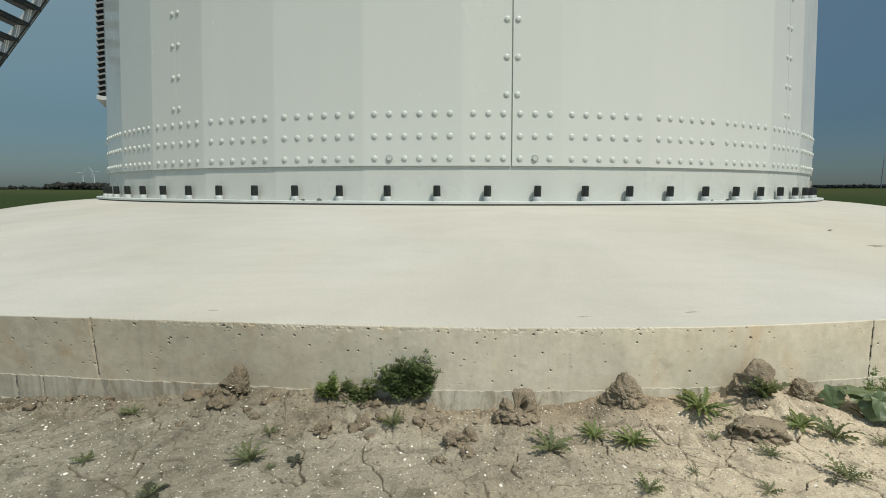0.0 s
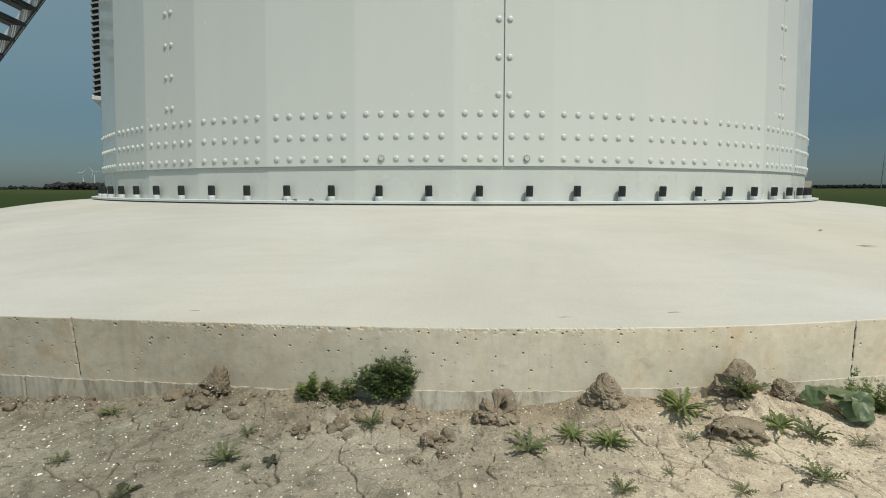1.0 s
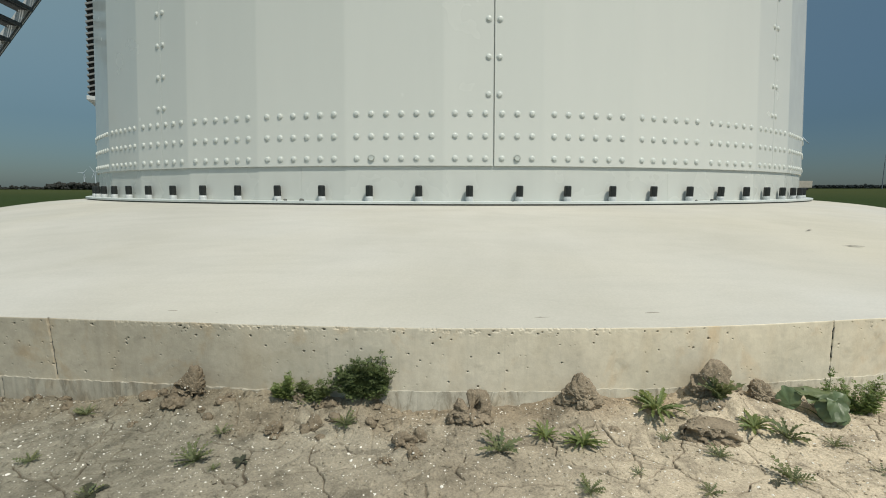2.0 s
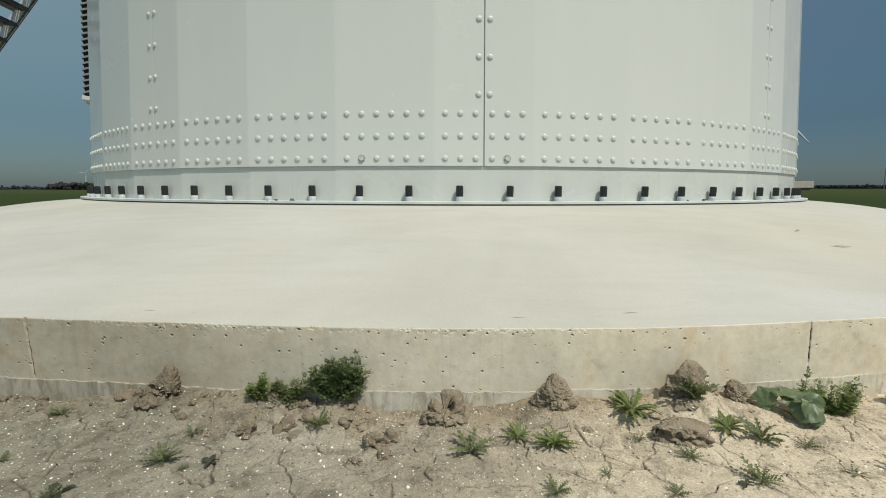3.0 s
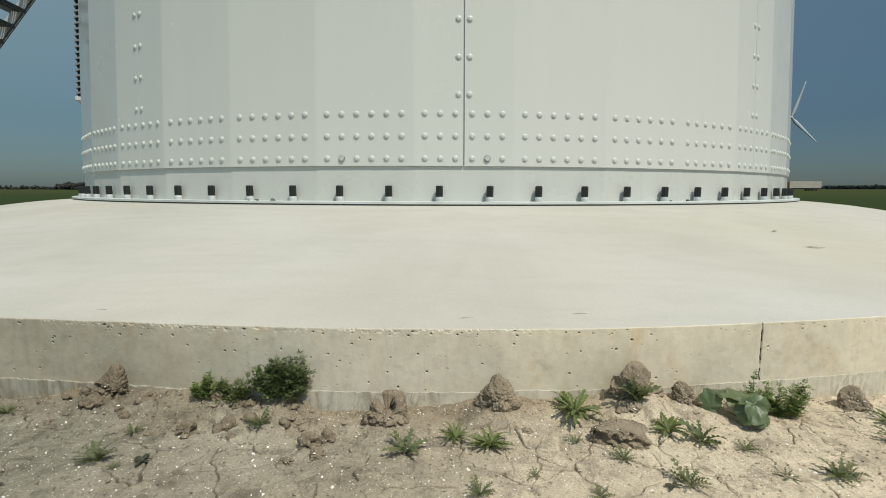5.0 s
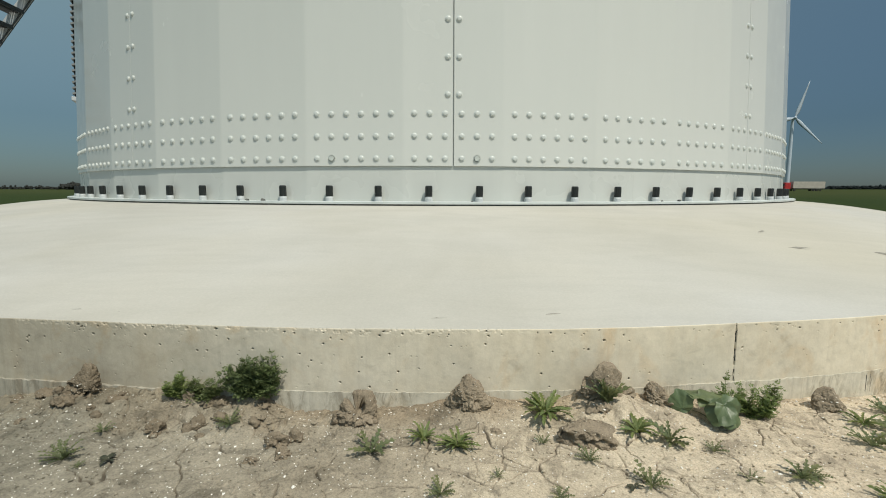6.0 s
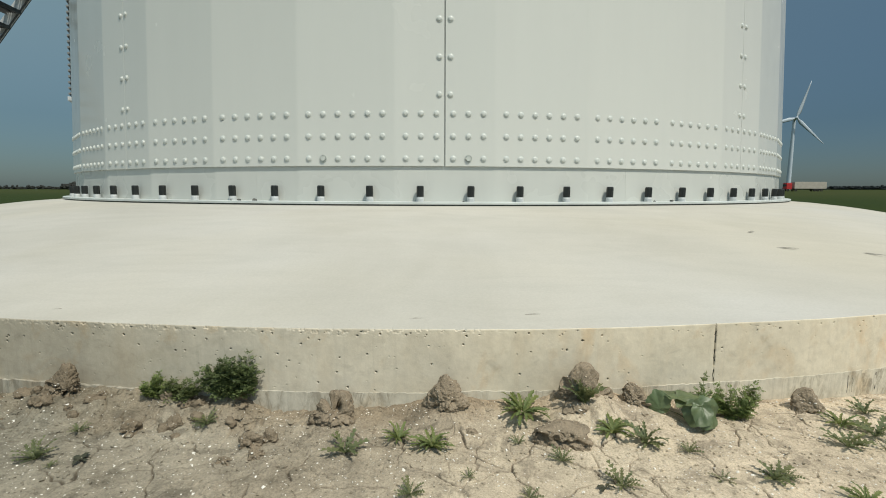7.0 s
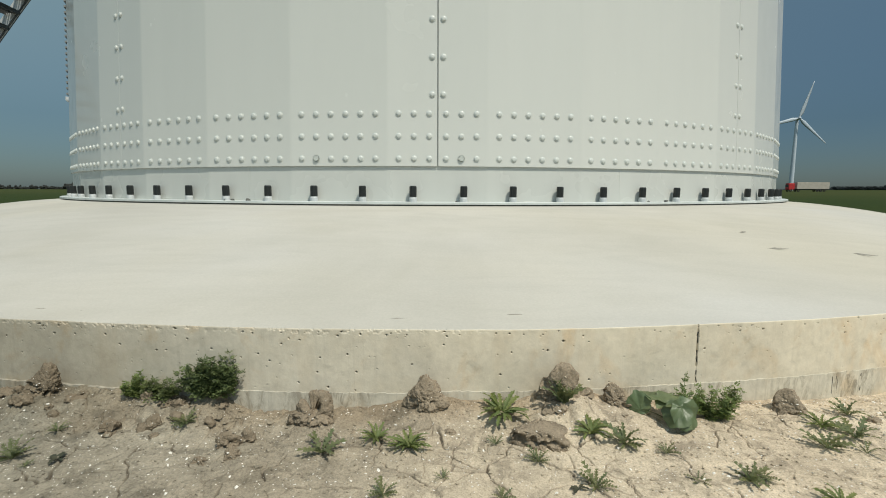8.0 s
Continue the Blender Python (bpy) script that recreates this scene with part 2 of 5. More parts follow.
def clod_material(name, base):
    m, t, b = mat(name)
    v = coords(t)
    lo = tuple(c * 0.72 for c in base)
    hi = tuple(c * 1.18 for c in base)
    c = ramp(t, noise_node(t, v, 26, 6, 0.65), (0.28, lo), (0.5, base), (0.75, hi))
    grit = ramp(t, noise_node(t, v, 260, 3, 0.7), (0.3, grey(0.75)), (0.5, grey(1.0)), (0.78, grey(1.25)))
    # darker towards -x, matching the brightness falloff painted into the soil
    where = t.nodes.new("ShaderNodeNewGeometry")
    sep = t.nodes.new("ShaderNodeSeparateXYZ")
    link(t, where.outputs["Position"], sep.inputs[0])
    painted_dark = t.nodes.new("ShaderNodeMapRange")
    link(t, sep.outputs["X"], painted_dark.inputs[0])
    painted_dark.inputs[1].default_value, painted_dark.inputs[2].default_value = 0.35, -0.30
    c = mixc(t, painted_dark.outputs[0], c, mixc(t, 1.0, c, (0.72, 0.715, 0.70), "MULTIPLY"))
    link(t, mixc(t, 1.0, c, grit, "MULTIPLY"), b.inputs["Base Color"])
    b.inputs["Roughness"].default_value = 0.95
    b.inputs["Specular IOR Level"].default_value = 0.15
    bump(t, b, noise_node(t, v, 95, 6, 0.75), 0.8, 0.006)
    return m


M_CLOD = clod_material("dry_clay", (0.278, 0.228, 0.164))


def leaf_material(name, dark, light, rough=0.5, trans=0.25, spread=0.28):
    m, t, b = mat(name)
    rnd = t.nodes.new("ShaderNodeObjectInfo")
    isl = t.nodes.new("ShaderNodeNewGeometry")
    v = coords(t)
    c = ramp(t, noise_node(t, v, 30, 4, 0.6), (0.3, dark), (0.7, light))
    shade = ramp(t, isl.outputs["Random Per Island"], (0.0, grey(1 - spread)), (1.0, grey(1 + spread)))
    tint = ramp(t, rnd.outputs["Random"], (0.0, (0.85, 0.92, 0.9)), (1.0, (1.15, 1.05, 0.9)))
    c = mixc(t, 1.0, mixc(t, 1.0, c, shade, "MULTIPLY"), tint, "MULTIPLY")
    link(t, c, b.inputs["Base Color"])
    b.inputs["Roughness"].default_value = rough
    bump(t, b, noise_node(t, v, 140, 4, 0.6), 0.5, 0.0015)
    tr = t.nodes.new("ShaderNodeBsdfTranslucent")
    link(t, c, tr.inputs["Color"])
    mx = t.nodes.new("ShaderNodeMixShader")
    mx.inputs[0].default_value = trans
    link(t, b.outputs[0], mx.inputs[1])
    link(t, tr.outputs[0], mx.inputs[2])
    link(t, mx.outputs[0], t.nodes["Material Output"].inputs["Surface"])
    return m


M_BUSH = leaf_material("dark_feathery_leaf", (0.105, 0.138, 0.056), (0.205, 0.245, 0.105), 0.5, 0.42)
M_WEED = leaf_material("weed_leaf", (0.125, 0.158, 0.072), (0.240, 0.268, 0.132), 0.5, 0.42)
M_BRIGHT = leaf_material("bright_weed_leaf", (0.145, 0.195, 0.064), (0.270, 0.325, 0.125), 0.5, 0.42)
M_BROAD = leaf_material("broad_leaf", (0.068, 0.098, 0.048), (0.150, 0.185, 0.098), 0.40, 0.28)
M_DEADLEAF = leaf_material("withered_leaf", (0.030, 0.036, 0.022), (0.075, 0.075, 0.045), 0.7, 0.1)
# distance haze put into the leaf colour; translucency lifts the shaded sides
M_FARTREE = leaf_material("hazed_foliage", (0.075, 0.087, 0.090), (0.085, 0.098, 0.100), 1.0, 0.65, 0.03)


# ---- building helpers ----
def finish(bm, material, name, smooth=False):
    me = bpy.data.meshes.new(name)
    bm.to_mesh(me)
    bm.free()
    for m in (material if isinstance(material, (list, tuple)) else [material]):
        me.materials.append(m)
    if smooth:
        me.shade_smooth()
    return me


def part(name, bm, material, parent, label="", smooth=False):
    me = bm if isinstance(bm, bpy.types.Mesh) else finish(bm, material, name, smooth)
    ob = new(name, me)
    ob.parent = parent
    return tagged(ob, label)


def thing(name, m, label, category, group="", kind=""):
    ob = new(name)
    ob.empty_display_size = 0.1
    ob.matrix_world = m
    return tagged(ob, label, category, group, kind)


def box(bm, x0, x1, y0, y1, z0, z1, m=None):
    vs = [bm.verts.new(Vector((x, y, z)) if m is None else m @ Vector((x, y, z))) for z in (z0, z1) for x, y in ((x0, y0), (x1, y0), (x1, y1), (x0, y1))]
    for f in ((3, 2, 1, 0), (4, 5, 6, 7), (0, 1, 5, 4), (1, 2, 6, 5), (2, 3, 7, 6), (3, 0, 4, 7)):
        bm.faces.new([vs[i] for i in f])


def lathe(bm, profile, n, m=None, closed=False, ribs=0.0):
    """Turns (r, z) pairs round the z axis; ends on the axis are closed by fans."""
    rings = []
    for r, z in profile:
        if r < 1e-6:
            rings.append([bm.verts.new((0, 0, z))])
        else:
            rings.append([bm.verts.new(((r - (ribs if k % 2 else 0)) * math.cos(2 * math.pi * k / n), (r - (ribs if k % 2 else 0)) * math.sin(2 * math.pi * k / n), z)) for k in range(n)])
    for a, b in zip(rings, rings[1:]):
        for k in range(n):
            j = (k + 1) % n
            q = [a[k % len(a)], a[j % len(a)], b[j % len(b)], b[k % len(b)]]
            q = [v for i, v in enumerate(q) if v not in q[:i]]
            if len(q) > 2:
                bm.faces.new(q)
    if m is not None:
        bmesh.ops.transform(bm, matrix=m, verts=bm.verts)


def lattice(seed, ix, iy):
    h = (ix.astype(np.int64) * 374761393 + iy.astype(np.int64) * 668265263 + seed * 974711) & 0x7FFFFFFF
    h = ((h ^ (h >> 13)) * 1274126177) & 0x7FFFFFFF
    h = (h ^ (h >> 16)) & 0xFFFF
    return h / 65535.0


def vnoise(x, y, seed=0):
    """Smooth value noise, -1 to 1, on arrays."""
    ix, iy = np.floor(x), np.floor(y)
    fx, fy = x - ix, y - iy
    fx, fy = fx * fx * fx * (fx * (fx * 6 - 15) + 10), fy * fy * fy * (fy * (fy * 6 - 15) + 10)
    a, b = lattice(seed, ix, iy), lattice(seed, ix + 1, iy)
    c, d = lattice(seed, ix, iy + 1), lattice(seed, ix + 1, iy + 1)
    return 2 * ((a + (b - a) * fx) * (1 - fy) + (c + (d - c) * fx) * fy) - 1


def fbm(x, y, seed=0, octaves=4, gain=0.5):
    out, amp, tot = 0, 1.0, 0.0
    for k in range(octaves):
        out = out + amp * vnoise(x * 2 ** k + 7.3 * k, y * 2 ** k - 3.1 * k, seed + k)
        tot += amp
        amp *= gain
    return out / tot


def cracks(x, y, cell, seed):
    """Distance to the nearest border of jittered cells, in metres."""
    wx = x + 0.026 * fbm(x / 0.09, y / 0.09, seed + 50, 3)
    wy = y + 0.026 * fbm(x / 0.09 + 31, y / 0.09, seed + 60, 3)
    wx = wx + 0.0055 * fbm(x / 0.022, y / 0.022, seed + 70, 2)
    wy = wy + 0.0055 * fbm(x / 0.022 + 17, y / 0.022, seed + 80, 2)
    gx, gy = np.floor(wx / cell), np.floor(wy / cell)
    d1, d2 = np.full(np.shape(x), 9.0), np.full(np.shape(x), 9.0)
    for i in (-1, 0, 1):
        for j in (-1, 0, 1):
            px = (gx + i + 0.1 + 0.8 * lattice(seed, gx + i, gy + j)) * cell
            py = (gy + j + 0.1 + 0.8 * lattice(seed + 9, gx + i, gy + j)) * cell
            d = np.hypot(wx - px, wy - py)
            d2 = np.minimum(d2, np.maximum(d, d1))
            d1 = np.minimum(d1, d)
    return (d2 - d1) / 2


# ---- ground ----


# loose dirt heaped round the larger clods: x, y, rise, half-width
HEAPS = ((0.405, -5.685, .016, .050), (0.715, -5.662, .024, .066), (0.855, -5.635, .014, .042), (0.655, -5.770, .010, .070), (0.148, -5.705, .010, .060),
         (0.020, -5.815, .009, .050), (-0.538, -5.670, .014, .055), (-0.545, -5.706, .008, .040), (1.275, -5.605, .013, .055),
         (0.765, -5.662, .020, .045), (0.735, -5.700, .012, .050), (0.665, -5.695, .012, .032), (0.900, -5.660, .008, .040),
         (-1.035, -5.640, .026, .034), (-0.985, -5.655, .016, .026), (-0.911, -5.640, .030, .040), (-0.850, -5.660, .014, .024), (-0.794, -5.655, .020, .030), (-0.734, -5.650, .018, .026),
         (-1.130, -5.690, .010, .022), (-0.690, -5.660, .014, .026), (-0.640, -5.700, .010, .026), (-0.400, -5.672, .012, .024), (-0.350, -5.700, .009, .026), (-0.010, -5.700, .009, .024), (-0.100, -5.678, .016, .060), (-0.240, -5.674, .010, .050))
# the longer cracks in the dry crust, as bends of broken lines
SPLITS = (((0.582, -5.784), (0.618, -5.807), (0.692, -5.859), (0.718, -5.884), (0.790, -5.924)), ((0.334, -5.855), (0.394, -5.888), (0.430, -5.913)), ((0.465, -5.820), (0.518, -5.861)),
          ((-0.409, -5.800), (-0.360, -5.806), (-0.299, -5.834), (-0.254, -5.820), (-0.255, -5.789)), ((-0.131, -5.793), (-0.091, -5.831)), ((-0.750, -5.895), (-0.682, -5.935), (-0.647, -5.939), (-0.568, -5.983)),
          ((0.661, -5.711), (0.646, -5.760)), ((0.137, -5.828), (0.113, -5.888), (0.130, -5.919)))


def split_depth(x, y):
    """How far each place lies inside one of the longer cracks, 0 to 1."""
    wx, wy = x + 0.007 * fbm(x / 0.028, y / 0.028, 91, 3), y + 0.007 * fbm(x / 0.028 + 9, y / 0.028, 93, 3)
    best = np.full(np.shape(x), 9.0)
    for line in SPLITS:
        for (ax, ay), (bx, by) in zip(line, line[1:]):
            dx, dy = bx - ax, by - ay
            s = np.clip(((wx - ax) * dx + (wy - ay) * dy) / (dx * dx + dy * dy), 0, 1)
            best = np.minimum(best, np.hypot(wx - ax - s * dx, wy - ay - s * dy))
    return np.clip((0.0021 + 0.0012 * fbm(x / 0.02, y / 0.02, 95, 2) - best) / 0.0010, 0, 1)


def panel_out(th):
    """How far the edge stands outside its circle where a straight formwork panel runs on along the tangent."""
    return np.clip(-0.50 - th * R_EDGE, 0, 1.4) ** 2 / (2 * R_EDGE) * np.clip((th * R_EDGE + 3.4) / 1.2, 0, 1)


def crack_mask(x, y, gap):
    """How far each place lies inside a crack of the dried crust, 0 to 1."""
    away = np.clip((gap - 0.05) / 0.05, 0, 1)
    d = cracks(x, y, 0.155, 7)
    m = np.clip((0.0016 - d) / 0.0009, 0, 1) * np.clip(0.45 + 3.5 * fbm(x / 0.12, y / 0.12, 73, 2), 0, 1)
    d = cracks(x, y, 0.080, 11)
    m = np.maximum(m, 0.7 * np.clip((0.0013 - d) / 0.0008, 0, 1) * np.clip(-0.05 + 3.6 * fbm(x / 0.15, y / 0.15, 77, 2), 0, 1))
    return np.maximum(m * away, split_depth(x, y))


def height(x, y):
    """Level of the soil: uneven dry clay beside the foundation, a low bank against it in places, flat field beyond."""
    x, y = np.asarray(x, float), np.asarray(y, float)
    r = np.hypot(x, y)
    near = np.clip((9.0 - r) / 2.5, 0, 1)
    gap = np.clip(r - R_EDGE - panel_out(np.arctan2(x, -y)), 0, 5)
    h = 0.022 + 0.012 * fbm(x / 0.55, y / 0.55, 3, 3)
    at_wall = np.interp(x, [-1.4, -.95, -.80, -.68, -.59, -.45, -.30, -.20, -.10, -.03, .12, .30, .40, .50, .62, .70, .78, .87, 1.0, 1.24, 1.6],
                        [-.005, 0, .008, .036, .062, .060, .058, .055, .048, .028, .022, .038, .060, .046, .044, .070, .062, .040, .026, .011, -.003]) - 0.022
    h = h * (1 - 0.6 * np.exp(-(gap / 0.06) ** 2)) + 0.0132 * np.exp(-(gap / 0.06) ** 2)
    h = h + at_wall * np.exp(-(gap / 0.085) ** 2) * (1 + 0.25 * fbm(x / 0.06, y / 0.06, 21, 3))
    for cx, cy, rise, span in HEAPS:
        h = h + rise * np.exp(-((x - cx) ** 2 + (y - cy) ** 2) / span ** 2) * (1 + 0.35 * fbm(x / 0.03, y / 0.03, 27, 3))
    rough = 0.22 + 0.5 * np.clip(0.4 + 1.6 * fbm(x / 0.3, y / 0.3, 15, 2), 0, 1) + 1.0 * np.exp(-gap / 0.10) * np.clip((0.55 - x) / 0.5, 0.25, 1)
    # the finest relief only on the strip beside the foundation
    fine = np.clip(1.15 - np.hypot(np.maximum(np.abs(x - 0.25) - 1.62, 0), np.maximum(np.abs(y + 5.75) - 0.24, 0)) / 0.07, 0, 1)
    rough = rough * (0.15 + 0.85 * fine)
    lump = fbm(x / 0.075, y / 0.075, 8, 4, 0.55)
    h = h + 0.0056 * lump * rough + 0.004 * np.clip(fbm(x / 0.03, y / 0.03, 33, 3) - 0.15, 0, 1) * rough
    bankw = np.exp(-(gap / 0.13) ** 2) * np.clip((0.25 - x) / 0.3, 0.12, 1)
    h = h + bankw * (0.013 * fbm(x / 0.05, y / 0.05, 47, 4) - 0.012 * np.clip(1 - np.abs(fbm(x / 0.045, y / 0.045, 49, 2)) / 0.10, 0, 1))
    h = h + 0.0016 * fbm(x / 0.011, y / 0.011, 40, 2) * (0.4 + rough) * fine
    h = h - 0.0065 * crack_mask(x, y, gap) * fine
    rise = 0.0050 * np.clip(r - 70, 0, 1200) * np.clip((np.degrees(np.arctan2(x, y + 6.7)) - 12) / 12, 0, 1) * np.clip((y + 6.7) / 40, 0, 1)
    flat = 0.05 * fbm(x / 6.0, y / 6.0, 2, 2) * np.clip((r - 9) / 10, 0, 1)
    return h * near + flat + rise


def ground_z(x, y):
    return float(height(np.array([x]), np.array([y]))[0])


def spaced(lo, hi, step, reach, growth=1.34):
    mid = list(np.arange(lo, hi, step))
    left, right, s = [], [], step
    a, b = lo, mid[-1]
    while b < reach:
        s *= growth
        a, b = a - s, b + s
        left.append(a)
        right.append(b)
    return np.array(left[::-1] + mid + right)


def grid_mesh(name, P, nu, nv, material, flip=False, close=False, slots=None):
    """Quads over an nu x nv array of points."""
    i = np.arange(nu if close else nu - 1)
    j = np.arange(nv - 1)
    I, J = np.meshgrid(i, j, indexing="ij")
    I2 = (I + 1) % nu
    q = np.stack([I * nv + J, I2 * nv + J, I2 * nv + J + 1, I * nv + J + 1], -1).reshape(-1, 4)
    if flip:
        q = q[:, ::-1]
    me = bpy.data.meshes.new(name)
    me.vertices.add(len(P))
    me.vertices.foreach_set("co", np.ascontiguousarray(P, np.float32).ravel())
    me.loops.add(q.size)
    me.loops.foreach_set("vertex_index", np.ascontiguousarray(q, np.int32).ravel())
    me.polygons.add(len(q))
    me.polygons.foreach_set("loop_start", np.arange(0, q.size, 4, dtype=np.int32))
    for m in (material if isinstance(material, (list, tuple)) else [material]):
        me.materials.append(m)
    if slots is not None:
        me.polygons.foreach_set("material_index", np.ascontiguousarray(slots, np.int32))
    me.update(calc_edges=True)
    me.validate()
    me.shade_smooth()
    return me


gx = spaced(-1.42, 1.90, 0.0016, 4300)
gy = spaced(-6.04, -5.46, 0.0015, 4300)
GX, GY = np.meshgrid(gx, gy, indexing="ij")
P = np.stack([GX, GY, height(GX, GY)], -1).reshape(-1, 3)
# where the cracks' shade is put into the soil colour
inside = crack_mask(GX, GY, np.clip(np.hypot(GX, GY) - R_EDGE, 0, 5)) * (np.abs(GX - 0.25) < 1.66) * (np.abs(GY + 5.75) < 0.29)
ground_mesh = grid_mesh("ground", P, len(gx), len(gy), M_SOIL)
ground_mesh.attributes.new("painted_dark", "FLOAT", "POINT").data.foreach_set("value", np.ascontiguousarray(inside, np.float32).ravel())
ground = new("ground", ground_mesh)
tagged(ground, "dry cracked clay soil giving way to green crop fields", "ground", kind="structure")

# ---- foundation: low cone of concrete on an older footing ----
rng = np.random.default_rng(4)
Z_JOINT = 0.067
coarse = np.radians(np.arange(18.4, 345.8, 1.6))


def angles(step):
    fine = np.radians(np.arange(-14.2, 18.4, step))
    return np.concatenate([fine, coarse]), np.concatenate([np.ones(len(fine)), np.zeros(len(coarse))]), fine


def cone_z(r):
    f = np.clip((R_EDGE - r) / (R_EDGE - R_FLANGE), 0, 1.2)
    g = np.clip(f, 0, 1)
    return Z_EDGE + (Z_FLANGE - Z_EDGE) * f + 0.006 * np.sin(math.pi * g) + 0.018 * np.sin(math.pi * g * g)


def trowel(r, th, w):
    """Shallow sweeps left by the trowel on the sloping top."""
    x, y = r * np.sin(th), r * np.cos(th)
    return (0.006 * fbm(x / 0.8, y / 0.5, 61, 3) + 0.0008 * fbm(x / 0.10, y / 0.05, 64, 3) * w) * np.clip((r - 4.2) / 0.3, 0, 1)


def turned(TH, RR, ZZ):
    return np.stack([RR * np.sin(TH), -RR * np.cos(TH), ZZ], -1).reshape(-1, 3)


foundation = thing("foundation", pose(0, 0, 0), "round pale concrete foundation with sloping top and pitted edge", "foundation", kind="structure")
R_JOIN = 5.622
TH, near_w, fine = angles(0.05)
r_top = np.concatenate([np.linspace(3.90, 5.20, 44), np.linspace(5.225, R_JOIN, 36)])
T2, RR = np.meshgrid(TH, r_top, indexing="ij")
W = near_w[:, None] * np.ones_like(RR)
ZZ = cone_z(RR) + trowel(RR, T2, W)
RR = RR + panel_out(T2) * np.clip((RR - 5.0) / (R_JOIN - 5.0), 0, 1)
part("slab_top", grid_mesh("slab_top", turned(T2, RR, ZZ), len(TH), len(r_top), M_TOP, close=True), None, foundation, "pale smooth trowelled concrete slope")

# the cast edge: arris, shallow waves, board joints and air holes
TH, near_w, fine = angles(0.0150)
prof = [(r, float(cone_z(r)), 0) for r in np.concatenate([np.linspace(R_JOIN, 5.640, 6), np.linspace(5.641, R_EDGE - 0.002, 4)])]
for a in (18, 45, 72):
    prof.append((R_EDGE - 0.002 + 0.002 * math.sin(radians(a)), Z_EDGE - 0.002 + 0.002 * math.cos(radians(a)), 1))
for z in np.arange(Z_EDGE - 0.0032, Z_JOINT, -0.00135):
    prof.append((R_EDGE, z, 2))
prof.append((R_EDGE, Z_JOINT - 0.005, 2))
PR = np.array(prof)
T2, RR = np.meshgrid(TH, PR[:, 0], indexing="ij")
_, ZZ = np.meshgrid(TH, PR[:, 1], indexing="ij")
_, KK = np.meshgrid(TH, PR[:, 2], indexing="ij")
ARC, W = T2 * R_EDGE, near_w[:, None] * np.ones_like(RR)
ZZ = ZZ + np.where(KK == 0, trowel(RR, T2, W), trowel(np.full_like(RR, R_EDGE), T2, W) * np.exp(-(Z_EDGE - ZZ) / 0.02))
edge_w = np.exp(-np.abs(ZZ - Z_EDGE) / 0.006) * np.exp(-np.clip(R_EDGE - RR, 0, 1) / 0.006) * W
chip = np.clip(fbm(ARC / 0.007, ZZ / 0.007, 81, 4) - 0.12, 0, 1) * np.clip(0.25 + 1.6 * vnoise(ARC / 0.35, ARC * 0, 83), 0.05, 1)
RR = RR - edge_w * chip * 0.007
ZZ = ZZ - edge_w * chip * 0.006
wall = (KK >= 1) * W
RR = RR + wall * (0.0022 * fbm(ARC / 0.5, ZZ / 0.25, 90, 3) + 0.0003 * fbm(ARC / 0.02, ZZ / 0.02, 93, 3))
for deg, lean, wide in ((10.98, 0.22, 0.0015), (-9.38, 0.7, 0.0026)):
    d = np.abs(T2 - np.radians(deg + lean * (0.14 - ZZ))) * R_EDGE + 0.0012 * fbm(ZZ / 0.012, ARC, 97, 2)
    RR = RR - wall * 0.009 * np.clip(1.3 - d / wide, 0, 1) * np.clip(0.6 + 1.3 * fbm(ZZ / 0.03, ZZ, 98, 2), 0.0, 1)


PIT = np.zeros_like(RR)


def hole(arc, z, rad, depth, sx=1.0, tilt=0.0):
    i0, i1 = np.searchsorted(fine, [(arc - 4 * rad) / R_EDGE, (arc + 4 * rad) / R_EDGE])
    if i1 <= i0:
        return
    q = slice(i0, i1)
    u, v = ARC[q] - arc, ZZ[q] - z
    u, v = u * math.cos(tilt) + v * math.sin(tilt), v * math.cos(tilt) - u * math.sin(tilt)
    d = np.hypot(u / sx, v) / rad * (1 + 0.3 * vnoise(ARC[q] / rad, ZZ[q] / rad, 19))
    cut = (KK[q] >= 1) * np.clip((1.2 - d) * 2.6, 0, 1)
    RR[q] -= depth * cut
    PIT[q] = np.maximum(PIT[q], cut)


for deg, z, rad in ((-5.365, .194, .0065), (-7.28, .166, .006), (-4.77, .195, .005), (-3.55, .174, .0055), (-2.59, .163, .006), (-2.34, .164, .005), (-1.82, .12, .0055),
                    (1.03, .197, .0045), (.58, .187, .0055), (1.69, .08, .0065), (2.18, .163, .0055), (2.39, .119, .006), (7.44, .192, .008), (7.05, .169, .007), (5.89, .111, .0065),
                    (12.84, .204, .007), (4.5, .187, .005), (.27, .145, .0055), (-.12, .212, .0055), (1.43, .118, .005), (-7.22, .18, .007), (-9.42, .103, .007), (-3.93, .198, .007), (-1.17, .171, .006)):
    hole(math.radians(deg) * R_EDGE, z, rad * 0.31, 0.0045, rng.uniform(0.9, 1.4), rng.uniform(-1, 1))
for k in range(350):
    arc = rng.uniform(-1.38, 1.78)
    z = Z_EDGE - 0.006 - 0.145 * rng.random() ** 1.4
    if rng.random() > 0.25 + 0.75 * (0.5 + 0.5 * float(vnoise(np.array([arc / 0.25]), np.array([z / 0.15]), 17)[0])):
        continue
    hole(arc, z, 0.0007 + 0.0012 * rng.random() ** 3, 0.004, rng.uniform(0.8, 1.6), rng.uniform(-1.5, 1.5))
for k in range(45):
    hole(rng.uniform(-1.38, 1.78), Z_EDGE - 0.003 - 0.012 * rng.random() ** 1.5, 0.0008 + 0.0014 * rng.random() ** 2, 0.005, rng.uniform(0.9, 2.4), rng.uniform(-.4, .4))
RR = RR + panel_out(T2)
